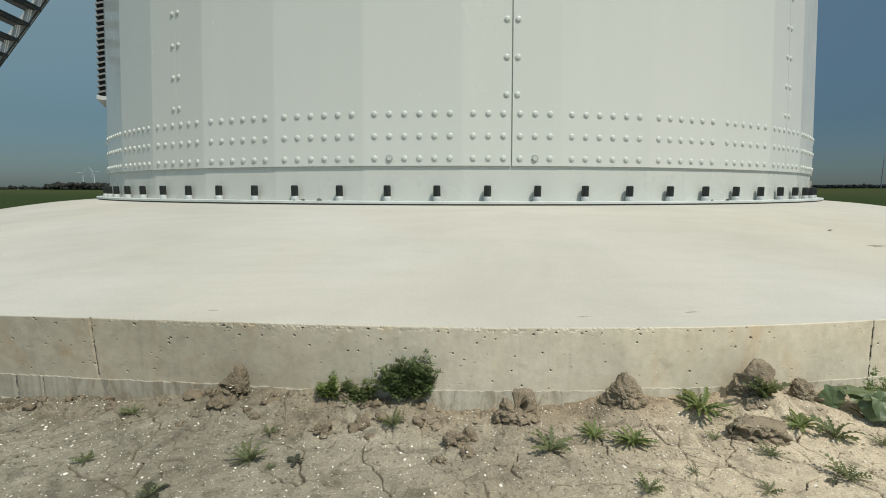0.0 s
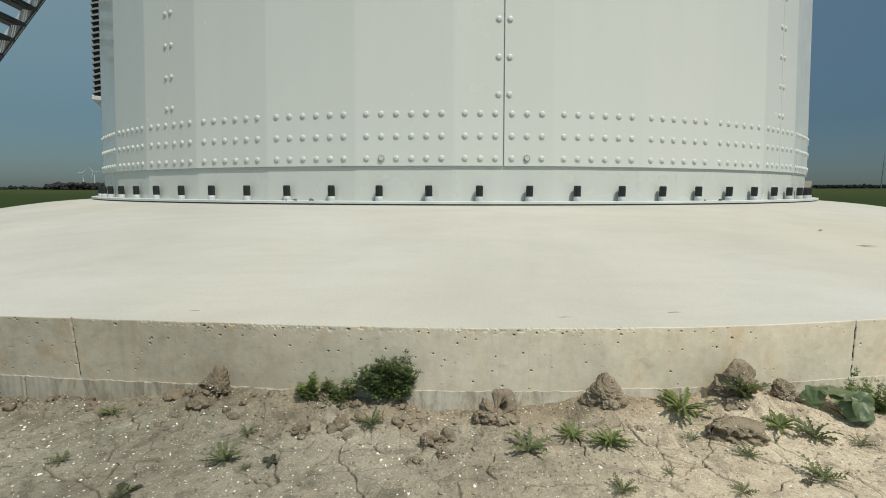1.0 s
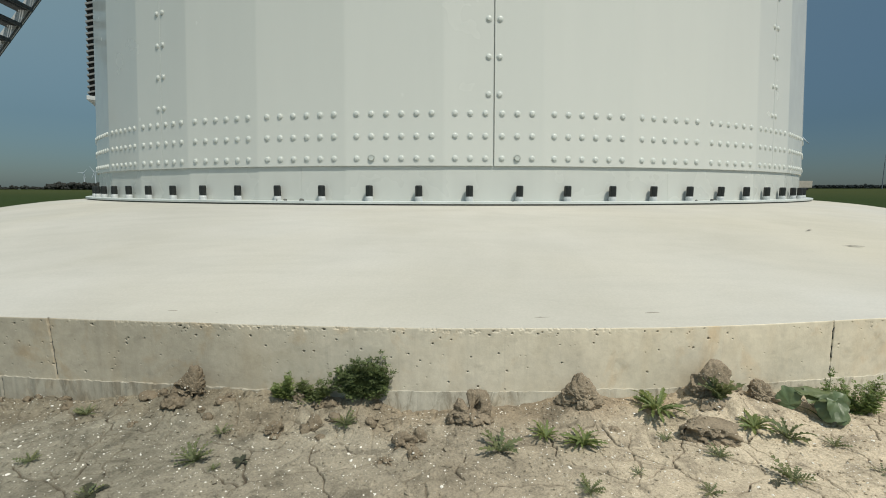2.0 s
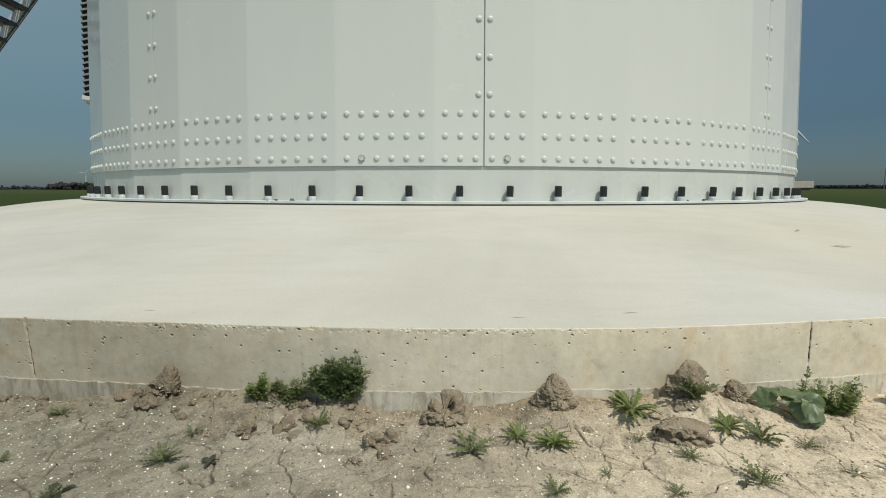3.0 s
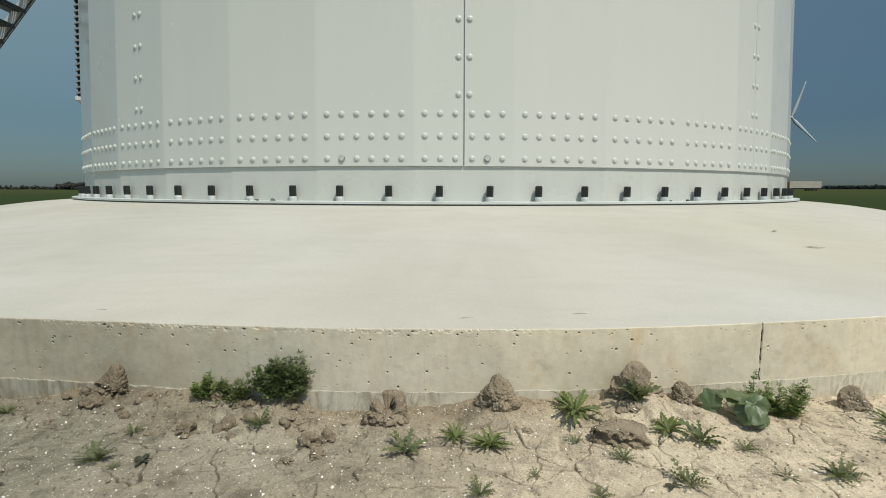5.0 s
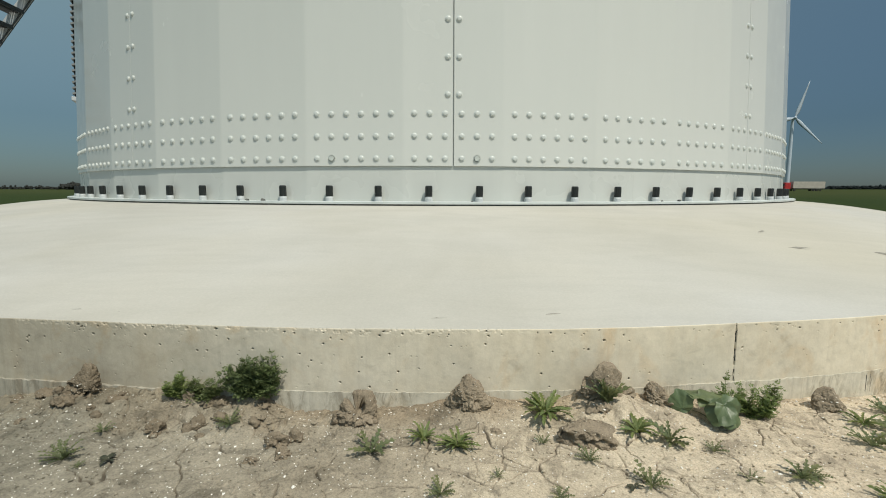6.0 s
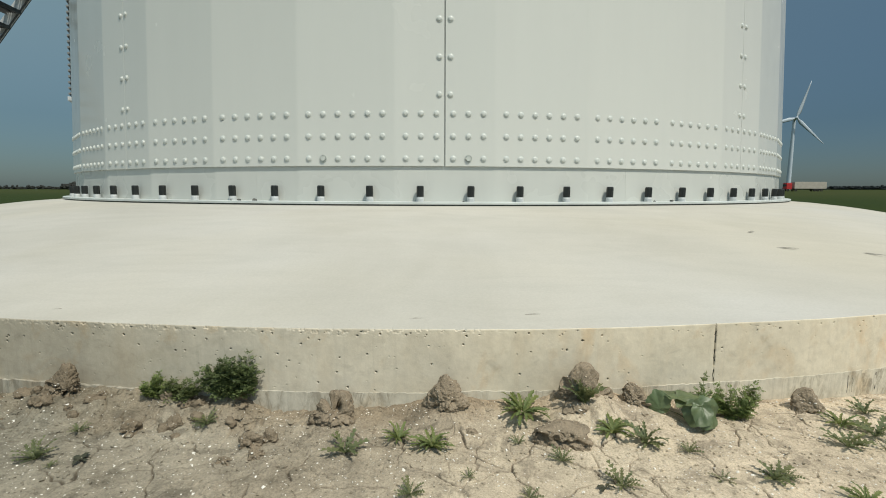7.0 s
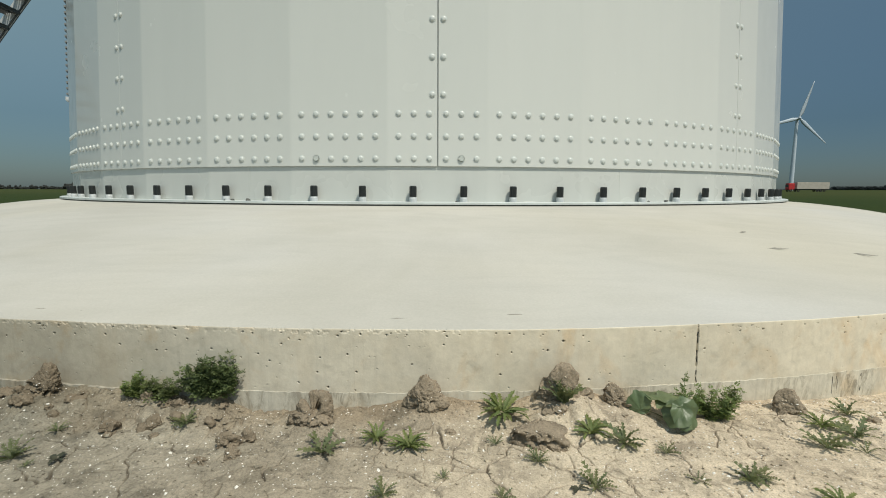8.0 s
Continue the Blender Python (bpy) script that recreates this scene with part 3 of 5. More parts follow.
slots = np.repeat((PR[:-1, 2] >= 1).astype(int)[None], len(TH), 0)
# faces deep in a hole take the painted pit shade
nxt = np.roll(PIT, -1, 0)
slots = np.where(PIT[:, :-1] + nxt[:, :-1] + PIT[:, 1:] + nxt[:, 1:] > 1.9, 2, slots).ravel()
part("slab_edge", grid_mesh("slab_edge", turned(T2, RR, ZZ), len(TH), len(PR), [M_TOP, M_WALL, M_PIT], close=True, slots=slots), None, foundation, "beige cast concrete edge with air holes and chipped arris")

TH, near_w, fine = angles(0.03)
zf = np.concatenate([[Z_JOINT + 0.0005, Z_JOINT + 0.0002, Z_JOINT - 0.0006], np.arange(Z_JOINT - 0.002, -0.03, -0.003), [-0.25]])
rf = np.full(len(zf), R_EDGE)
rf[0] = R_EDGE - 0.03
T2, RR = np.meshgrid(TH, rf, indexing="ij")
_, ZZ = np.meshgrid(TH, zf, indexing="ij")
ARC, W = T2 * R_EDGE, near_w[:, None] * np.ones_like(RR)
keep = W * (np.arange(len(zf)) > 0)[None]
# the ledge of the footing stands proud along one stretch and dies out further on
RR = RR + (np.arange(len(zf)) > 0)[None] * np.interp(ARC, [-0.45, -0.10, 0.05, 0.75, 1.1], [0.0050, 0.0036, 0.0009, 0.0008, 0.0018]) * (1 + 0.7 * fbm(ARC / 0.025, ARC * 0, 119, 4))
ZZ = ZZ + W * (0.003 * fbm(ARC / 0.12, ARC * 0, 102, 3) + 0.0024 * fbm(ARC / 0.010, ARC * 0, 112, 3)) * (ZZ > 0)
RR = RR + keep * (0.0004 * fbm(ARC / 0.15, ZZ / 0.15, 104, 3) + 0.0003 * fbm(ARC / 0.012, ZZ / 0.012, 105, 3))
RR = RR - keep * 0.0008 * np.clip(fbm(ARC / 0.03, ZZ / 0.2, 107, 3) - 0.2, 0, 1)
for deg in (-11.73, -10.93):
    d = np.abs(T2 - np.radians(deg)) * R_EDGE + 0.0012 * fbm(ZZ / 0.012, ARC, 98, 2)
    RR = RR - keep * 0.010 * np.clip(1 - d / 0.0030, 0, 1)
ZZ = ZZ + np.where(ZZ > 0, 0.0003 * np.degrees(T2) * W, 0)
RR = RR + panel_out(T2)
P = np.stack([RR * np.sin(T2), -RR * np.cos(T2), ZZ], -1).reshape(-1, 3)
part("footing", grid_mesh("footing", P, len(TH), len(zf), M_FOOT, close=True), None, foundation, "greyer stained concrete footing below a cold joint")

# dark strips that stand in for the shade in the narrow formwork joints
def joint_dirt(deg, z0, z1, r, lean, seed, width):
    rnd = random.Random(seed)
    r = r + float(panel_out(radians(deg)))
    bm = bmesh.new()
    prev = None
    n = int((z1 - z0) / 0.0035)
    for i in range(n + 1):
        z = z0 + (z1 - z0) * i / n
        a = radians(deg + lean * (0.14 - z)) + 0.0011 * noise.noise((z * 60, seed, 0)) / r * 5.6
        if noise.noise((z * 35, seed * 2.3, 4)) < -0.30:
            prev = None
            continue
        w = width * (0.55 + 0.6 * abs(noise.noise((z * 90, seed, 7))) + 0.25 * rnd.random()) / r
        ring = [bm.verts.new((q * math.sin(a + d), -q * math.cos(a + d), z)) for d, q in ((-w, r - 0.004), (-w * .5, r + 0.0004), (w * .5, r + 0.0004), (w, r - 0.004))]
        if prev:
            for j in range(3):
                bm.faces.new((prev[j], prev[j + 1], ring[j + 1], ring[j]))
        prev = ring
    part("joint_dirt", bm, M_GROUT, foundation, "dark strip for the shade in a formwork joint")


joint_dirt(-9.38, Z_JOINT + 0.004, Z_EDGE - 0.002, R_EDGE - 0.002, 0.7, 1, 0.0030)
joint_dirt(10.98, Z_JOINT + 0.006, Z_EDGE - 0.002, R_EDGE, 0.22, 2, 0.0007)
for k, deg in enumerate((-11.73, -10.93, 15.2, 15.36, 16.2)):
    joint_dirt(deg, 0.012, Z_JOINT - 0.006, R_EDGE + 0.0026, 0.0, 5 + k, (0.0014, 0.0011, 0.0008, 0.0008, 0.0007)[k])

# ---- tower ----
N_FACETS, PHI, PANEL = 44, 0.0825, 4
STEP = 2 * math.pi / N_FACETS
R0, TAPER, Z_PLATE, Z_TOP = 4.0, 0.05, 0.689, 12.0


def r_at(z):
    return R0 - TAPER * (z - 0.86)


def facet_pose(k, z, out=0.0, along=0.0):
    """Pose on facet k: local x along the facet, local z out of it, local y up."""
    a = PHI + k * STEP
    n = Vector((math.sin(a), -math.cos(a), 0))
    u = Vector((math.cos(a), math.sin(a), 0))
    o = n * (r_at(z) + out) + u * along + Vector((0, 0, z))
    tilt = Vector((0, 0, 1)) - n * TAPER
    tilt.normalize()
    nn = u.cross(tilt)
    m = Matrix.Identity(4)
    for i in range(3):
        m[i][0], m[i][1], m[i][2], m[i][3] = u[i], tilt[i], nn[i], o[i]
    return m


def plan_line(k0, k1, r, gap):
    """Plan of bent plate from the middle of facet k0 to the middle of facet k1, with eased folds."""
    def on(k, s):
        a = PHI + k * STEP
        return (r * math.sin(a) + s * math.cos(a), -r * math.cos(a) + s * math.sin(a))
    half = r * math.tan(STEP / 2)
    pts = [on(k0, gap / 2)]
    for k in range(k0, k1):
        a, b, c = Vector(on(k, half - 0.012)), Vector(on(k, half)), Vector(on(k + 1, -half + 0.012))
        for s in (0, 0.25, 0.5, 0.75, 1):
            pts.append(tuple(a * (1 - s) ** 2 + b * 2 * s * (1 - s) + c * s * s))
    pts.append(on(k1, -gap / 2))
    return pts


def bent_plate(k0, k1, z0, z1, thick, gap0, gap1, inset=0.0):
    bm = bmesh.new()
    rows = []
    for z in (z0, z1):
        ro = r_at(z) - inset
        a, b = plan_line(k0, k1, ro, gap0), plan_line(k0, k1, ro - thick, gap0)
        if gap1 != gap0:
            a[-1], b[-1] = plan_line(k0, k1, ro, gap1)[-1], plan_line(k0, k1, ro - thick, gap1)[-1]
        rows.append([[bm.verts.new((*p, z)) for p in a], [bm.verts.new((*p, z)) for p in b]])
    (lo, li), (ho, hi) = rows
    for i in range(len(lo) - 1):
        bm.faces.new((lo[i], lo[i + 1], ho[i + 1], ho[i]))
        bm.faces.new((li[i + 1], li[i], hi[i], hi[i + 1]))
        bm.faces.new((lo[i + 1], lo[i], li[i], li[i + 1]))
        bm.faces.new((ho[i], ho[i + 1], hi[i + 1], hi[i]))
    bm.faces.new((lo[0], ho[0], hi[0], li[0]))
    bm.faces.new((ho[-1], lo[-1], li[-1], hi[-1]))
    return bm


tower = thing("wind_turbine_tower", pose(0, 0, 0), "pale grey many-sided steel tower bolted from bent plates, on foundation", "tower")
gaps = {0: 0.0075}
for p in range(-5, 6):
    k0 = p * PANEL
    part("tower_panel", bent_plate(k0, k0 + PANEL, Z_PLATE, Z_TOP, 0.012, gaps.get(k0, 0.002), gaps.get(k0 + PANEL, 0.002)), M_TOWER, tower)
    bm = bmesh.new()
    box(bm, -0.10, 0.10, 0, Z_TOP - 0.75, -0.030, -0.0135, facet_pose(k0, 0.74))
    part("splice_plate", bm, M_TOWER, tower)
for p in range(-5, 6):
    k0 = p * PANEL + 2
    part("skirt_plate", bent_plate(k0, k0 + PANEL, 0.487, 0.76, 0.016, 0.0006, 0.0006, 0.0128), M_SKIRT, tower, "grey steel base ring plate")
bm = bmesh.new()
lathe(bm, [(3.90, 0.4725), (4.108, 0.4725), (4.111, 0.4745), (4.111, 0.4855), (4.108, 0.4875), (3.90, 0.4875), (3.90, 0.4725)], 264)
part("base_flange", bm, M_FLANGE, tower, "flat steel base flange")
# weld bead where skirt meets flange
bm = bmesh.new()
lathe(bm, [(3.99, 0.4872), (4.008, 0.4872), (4.006, 0.4905), (3.998, 0.496), (3.985, 0.500)], 176)
part("weld_bead", bm, M_SKIRT, tower, "painted weld bead", True)
bm = bmesh.new()
rnd = random.Random(3)
n = 360
ring = []
for k in range(n):
    a = 2 * math.pi * k / n
    r = 4.094 + 0.008 * noise.noise((math.cos(a) * 30, math.sin(a) * 30, 0)) + 0.004 * rnd.random()
    ring.append((bm.verts.new((r * math.cos(a), r * math.sin(a), 0.4725)), bm.verts.new((r * math.cos(a), r * math.sin(a), 0.450))))
for k in range(n):
    a, b = ring[k], ring[(k + 1) % n]
    bm.faces.new((a[0], a[1], b[1], b[0]))
part("grout_bed", bm, M_GROUT, tower, "dark uneven grout under the flange")

# plate bolts: domed heads on washers
bm = bmesh.new()
lathe(bm, [(0.0188, 0), (0.0188, 0.0026)], 14)
lathe(bm, [(0.0188, 0.0026), (0.0146, 0.0034)], 14)
lathe(bm, [(0.0150, 0.0030), (0.0146, 0.0046), (0.0128, 0.0068), (0.0090, 0.0082), (0.0045, 0.0088), (0.0, 0.0090)], 14)
BOLT = finish(bm, M_BOLT, "bolt", True)
bm = bmesh.new()
lathe(bm, [(0.0215, 0), (0.0215, 0.004), (0.0185, 0.0045)], 12)
lathe(bm, [(0.0165, 0.0045), (0.0165, 0.010), (0.0150, 0.0115), (0.0, 0.0115)], 6)
HEX = finish(bm, M_GREYSTEEL, "hex_bolt")
ROWS_Z = (0.732, 0.858, 0.984)
COLS = [(c - 2.5) * 0.0872 for c in range(6)]
far_bolts = []
for k in range(-22, 22):
    for zi, z in enumerate(ROWS_Z):
        for ci, s in enumerate(COLS):
            if k % PANEL == 0:
                s = s + (0.004 if ci > 2 else -0.004)
            m = facet_pose(k, z, 0.0, s)
            if -6 <= k <= 6:
                special = zi == 0 and (k, ci) in ((-1, 1), (0, 4))
                ob = part("bolt", HEX if special else BOLT, None, tower, "bare grey hexagon bolt" if special else "")
                ob.matrix_world = m
            else:
                far_bolts.append(m)
    if k % PANEL == 0:
        for j in range(50):
            for s in (-0.0315, 0.0315):
                m = facet_pose(k, 1.090 + 0.2065 * j, 0.0, s)
                if k in (-4, 0, 4) and j < 9:
                    part("bolt", BOLT, None, tower).matrix_world = m
                else:
                    far_bolts.append(m)
bv, bf = [v.co.copy() for v in BOLT.vertices], [tuple(p.vertices) for p in BOLT.polygons]
vs, fs = [], []
for m in far_bolts:
    o = len(vs)
    vs += [m @ v for v in bv]
    fs += [tuple(i + o for i in f) for f in bf]
me = bpy.data.meshes.new("bolts_round_the_back")
me.from_pydata(vs, [], fs)
me.materials.append(M_BOLT)
me.shade_smooth()
ob = part("further_bolts", me, None, tower, "painted domed bolts of the rest of the tower")
tagged(ob, kind="stuff")

# ---- anchor bolts round the foot ----
bm = bmesh.new()
lathe(bm, [(0.0, 0.0), (0.0225, 0.0), (0.0225, 0.018), (0.0205, 0.021), (0.0205, 0.027), (0.0, 0.027)], 16)
NUT = finish(bm, M_NUT, "nut")
bm = bmesh.new()
lathe(bm, [(0.0, 0.0), (0.0195, 0.0), (0.0208, 0.002), (0.0208, 0.052), (0.0196, 0.0595), (0.0165, 0.0625), (0.0, 0.0630)], 24, ribs=0.0012)
CAP = finish(bm, M_CAP, "cap")
R_ANCHOR, PH_ANCHOR = 4.039, 0.0476
rnd = random.Random(12)
for i in range(2 * N_FACETS):
    a = PH_ANCHOR + (i - N_FACETS) * STEP / 2
    t = thing("anchor_bolt", pose(R_ANCHOR * math.sin(a), -R_ANCHOR * math.cos(a), 0.4875, rnd.uniform(-1.2, 1.2), rnd.uniform(-1.2, 1.2), rnd.uniform(0, 90)),
              "anchor bolt with ribbed black plastic cap on tower flange", "anchor bolt", "anchor bolts round the tower foot")
    part("nut", NUT, None, t, "pale grey nut")
    part("cap", CAP, None, t, "black ribbed plastic cap").location = (0, 0, 0.027)

# ---- louvre on the tower's flank ----
K_L, Z_L0 = -8, 1.462
louvre = thing("ventilation_louvre", facet_pose(K_L, Z_L0), "dull grey steel ventilation louvre with dark gaps between sloping slats", "louvre")
bm = bmesh.new()
box(bm, -0.42, 0.088, 0.0, 2.2, 0.0005, 0.074)
part("backing", bm, M_DARK, louvre, "dark backing")
bm = bmesh.new()
box(bm, -0.44, 0.116, -0.044, -0.004, 0.0005, 0.096)
bmesh.ops.bevel(bm, geom=bm.edges[:], offset=0.003, segments=1, affect="EDGES")
part("sill", bm, M_GALV, louvre)
bm = bmesh.new()
vs = [bm.verts.new((x, y, z)) for x in (-0.43, 0.109) for y, z in ((0.010, 0.002), (-0.026, 0.088), (-0.010, 0.090), (0.026, 0.004))]
for f in ((0, 1, 2, 3), (7, 6, 5, 4), (0, 4, 5, 1), (1, 5, 6, 2), (2, 6, 7, 3), (3, 7, 4, 0)):
    bm.faces.new([vs[i] for i in f])
SLAT = finish(bm, M_DULLSTEEL, "slat")
for k in range(38):
    part("slat", SLAT, None, louvre).location = (0, 0.042 + 0.0555 * k, 0.0)

# ---- outside stairs to the tower ----
UP = Vector((0.987, 0.158, 0)).normalized()
SIDE = Vector((0.158, -0.987, 0)).normalized()
SLOPE = 1.30
FOOT = Vector((-4.629, -1.179, 2.696)) - UP * (2.696 / SLOPE) - Vector((0, 0, 2.696))
ms = Matrix.Identity(4)
for i in range(3):
    ms[i][0], ms[i][1], ms[i][2], ms[i][3] = UP[i], -SIDE[i], (0, 0, 1)[i], FOOT[i]
stairs = thing("outside_stairs", ms, "steep galvanised steel stairs with open treads beside the tower", "stairs")
RISE, TOPZ, WIDE = 0.172, 3.27, 0.80
for y in (0.0, -WIDE):
    bm = bmesh.new()
    vs = []
    for yy in (y - 0.006, y + 0.006):
        vs += [bm.verts.new((-0.02, yy, 0.0)), bm.verts.new((TOPZ / SLOPE, yy, TOPZ)), bm.verts.new((TOPZ / SLOPE - 0.15, yy, TOPZ)), bm.verts.new((-0.17, yy, 0.0))]
    for f in ((0, 1, 2, 3), (7, 6, 5, 4), (0, 4, 5, 1), (1, 5, 6, 2), (2, 6, 7, 3), (3, 7, 4, 0)):
        bm.faces.new([vs[i] for i in f])
    stringer = part("stringer", bm, M_GALV, stairs)
    bm = bmesh.new()
    box(bm, -0.004, math.hypot(TOPZ, TOPZ / SLOPE), -0.022, 0.022, -0.010, 0.0, pose(-0.02, y, 0.0, 0, -math.degrees(math.atan(SLOPE)), 0))
    part("flange", bm, M_DARKSTEEL, stringer, "dark lower flange")
bm = bmesh.new()
box(bm, -0.012, 0.0, -WIDE + 0.007, -0.007, -0.045, 0.0)
box(bm, -0.165, -0.153, -WIDE + 0.007, -0.007, -0.045, 0.0)
for q in (-0.135, -0.112, -0.089, -0.066, -0.043, -0.022):
    box(bm, q - 0.003, q + 0.003, -WIDE + 0.007, -0.007, -0.030, 0.0)
TREAD = finish(bm, M_DARKSTEEL, "tread")
for k in range(1, 19):
    part("tread", TREAD, None, stairs).location = (k * RISE / SLOPE + 0.005, 0, k * RISE + 0.02)
bm = bmesh.new()
box(bm, TOPZ / SLOPE - 0.10, TOPZ / SLOPE + 0.42, -WIDE, 0, TOPZ - 0.05, TOPZ)
part("landing", bm, M_GALV, stairs)

# ---- distance ----
def bearing(deg, dist, z=0.0):
    return Vector((0.25 + dist * math.sin(radians(deg)), -6.7 + dist * math.cos(radians(deg)), z))


def blade_mesh(length):
    bm = bmesh.new()
    rings = []
    for s, c, th in ((0, .020, .020), (.05, .022, .020), (.16, .046, .018), (.3, .040, .012), (.6, .026, .007), (.9, .013, .003), (1.0, .004, .001)):
        rings.append([bm.verts.new((length * (2.2 * c * x - 0.006), length * th * 1.3 * y, length * s)) for x, y in ((-.4, 0), (-.2, .5), (.2, .4), (.6, 0), (.2, -.4), (-.2, -.5))])
    for a, b in zip(rings, rings[1:]):
        for k in range(6):
            bm.faces.new((a[k], a[(k + 1) % 6], b[(k + 1) % 6], b[k]))
    bm.faces.new(rings[-1])
    return finish(bm, M_BLADE, "blade", True)


def far_turbine(deg, dist, hub, length, face, spin, group):
    p = bearing(deg, dist)
    t = thing("wind_turbine", pose(p.x, p.y, ground_z(p.x, p.y) - 1.0, 0, 0, face), "white three-bladed wind turbine far off in the fields", "wind turbine", group)
    bm = bmesh.new()
    lathe(bm, [(hub * .030, 0), (hub * .026, hub * .4), (hub * .018, hub)], 16)
    part("tower", bm, M_BLADE, t, smooth=True)
    bm = bmesh.new()
    lathe(bm, [(0, -hub * .045), (hub * .02, -hub * .04), (hub * .024, 0), (hub * .02, hub * .05), (0, hub * .06)], 12, pose(0, 0, hub, 90, 0, 0))
    part("nacelle", bm, M_BLADE, t, smooth=True)
    bm = bmesh.new()
    lathe(bm, [(hub * .020, 0), (hub * .018, hub * .03), (0, hub * .045)], 12, pose(0, -hub * .05, hub, 90, 0, 0))
    part("hub", bm, M_BLADE, t, smooth=True)
    me = blade_mesh(length)
    for k in range(3):
        part("blade", me, None, t).matrix_local = pose(0, -hub * .065, hub, 0, spin + 120 * k, 0)


far_turbine(33.62, 690, 83, 42, -12, 136, "far wind turbines")
far_turbine(-38.58, 2300, 64, 20, 20, 40, "far wind turbines")
far_turbine(-37.70, 2300, 68, 28, 10, 85, "far wind turbines")

# lorry on the road across the field
lorry_at, lorry_end = bearing(33.35, 240), bearing(36.95, 250)
along = (lorry_end - lorry_at)
ang = math.degrees(math.atan2(along.y, along.x))
lorry = thing("lorry", pose(lorry_at.x, lorry_at.y, ground_z(lorry_at.x, lorry_at.y) + 0.02, 0, 0, ang), "articulated lorry with red cab and cream trailer on far road", "lorry")
bm = bmesh.new()
box(bm, 3.2, 15.6, -1.25, 1.25, 1.1, 3.9)
bmesh.ops.bevel(bm, geom=bm.edges[:], offset=0.08, segments=2, affect="EDGES")
part("trailer", bm, M_CREAM, lorry, "cream trailer")
bm = bmesh.new()
box(bm, 0.0, 2.4, -1.2, 1.2, 0.8, 3.5)
bmesh.ops.bevel(bm, geom=bm.edges[:], offset=0.2, segments=3, affect="EDGES")
cab = part("cab", bm, M_RED, lorry, "red cab")
bm = bmesh.new()
box(bm, -0.03, 0.02, -1.0, 1.0, 2.0, 2.9)
part("windscreen", bm, M_GLASSDARK, cab)
bm = bmesh.new()
box(bm, 0.6, 15.4, -0.5, 0.5, 0.75, 1.1)
part("chassis", bm, M_TYRE, lorry)
bm = bmesh.new()
lathe(bm, [(0.2, -0.15), (0.46, -0.15), (0.5, -0.1), (0.5, 0.1), (0.46, 0.15), (0.2, 0.15)], 16, pose(0, 0, 0, 90, 0, 0))
WHEEL = finish(bm, M_TYRE, "wheel")
for x in (0.9, 3.9, 11.2, 12.5, 13.8):
    for y in (-1.05, 1.05):
        part("wheel", WHEEL, None, lorry).location = (x, y, 0.5)

bm = bmesh.new()
lathe(bm, [(0.35, 0), (0.22, 20), (0.12, 27), (0, 27.2)], 10)
q = bearing(41.5, 500)
mast = new("far_mast", finish(bm, M_POLE, "far_mast", True))
mast.matrix_world = pose(q.x, q.y, ground_z(q.x, q.y) - 0.3)
tagged(mast, "thin dark mast far off across the field", "mast")


def far_woods(name, spans, seed, label):
    """Rows of far trees: each crown is a heap of small ragged clumps over a short trunk."""
    rnd = random.Random(seed)
    vs, fs = [], []
    bm = bmesh.new()
    bmesh.ops.create_icosphere(bm, subdivisions=1, radius=1.0)
    base = [v.co.copy() for v in bm.verts]
    tri = [tuple(v.index for v in f.verts) for f in bm.faces]
    bm.free()
    for a0, a1, dist, n, h0, h1 in spans:
        for k in range(n):
            deg = a0 + (a1 - a0) * (k + rnd.uniform(0.1, 0.9)) / n
            h = rnd.uniform(h0, h1)
            p = bearing(deg, dist * rnd.uniform(0.97, 1.03))
            p.z = ground_z(p.x, p.y)
            for c in range(8):
                s = h * rnd.uniform(.14, .27)
                o = p + Vector((rnd.gauss(0, h * .26), rnd.gauss(0, h * .2), h * rnd.uniform(.10, .78)))
                rot = Euler((rnd.uniform(0, 6), rnd.uniform(0, 6), rnd.uniform(0, 6))).to_matrix()
                b = len(vs)
                vs += [o + rot @ (v * s * rnd.uniform(.7, 1.3)) for v in base]
                fs += [tuple(i + b for i in f) for f in tri]
    me = bpy.data.meshes.new(name)
    me.from_pydata(vs, [], fs)
    me.materials.append(M_FARTREE)
    me.shade_smooth()
    tagged(new(name, me), label, "woods", kind="stuff")


far_woods("far_tree_row", [(-52, -41.2, 1100, 46, 5.5, 8.5), (-41.4, -36.0, 900, 90, 7.5, 12), (-52, -36, 1500, 160, 4.5, 7)], 5, "hazy dark row of trees on the horizon")
far_woods("far_hedge", [(36.9, 52, 1000, 260, 4.5, 7.5), (30, 40, 1600, 160, 3, 5), (36, 52, 1700, 200, 8, 12)], 6, "hazy dark woods on the horizon beyond the field")

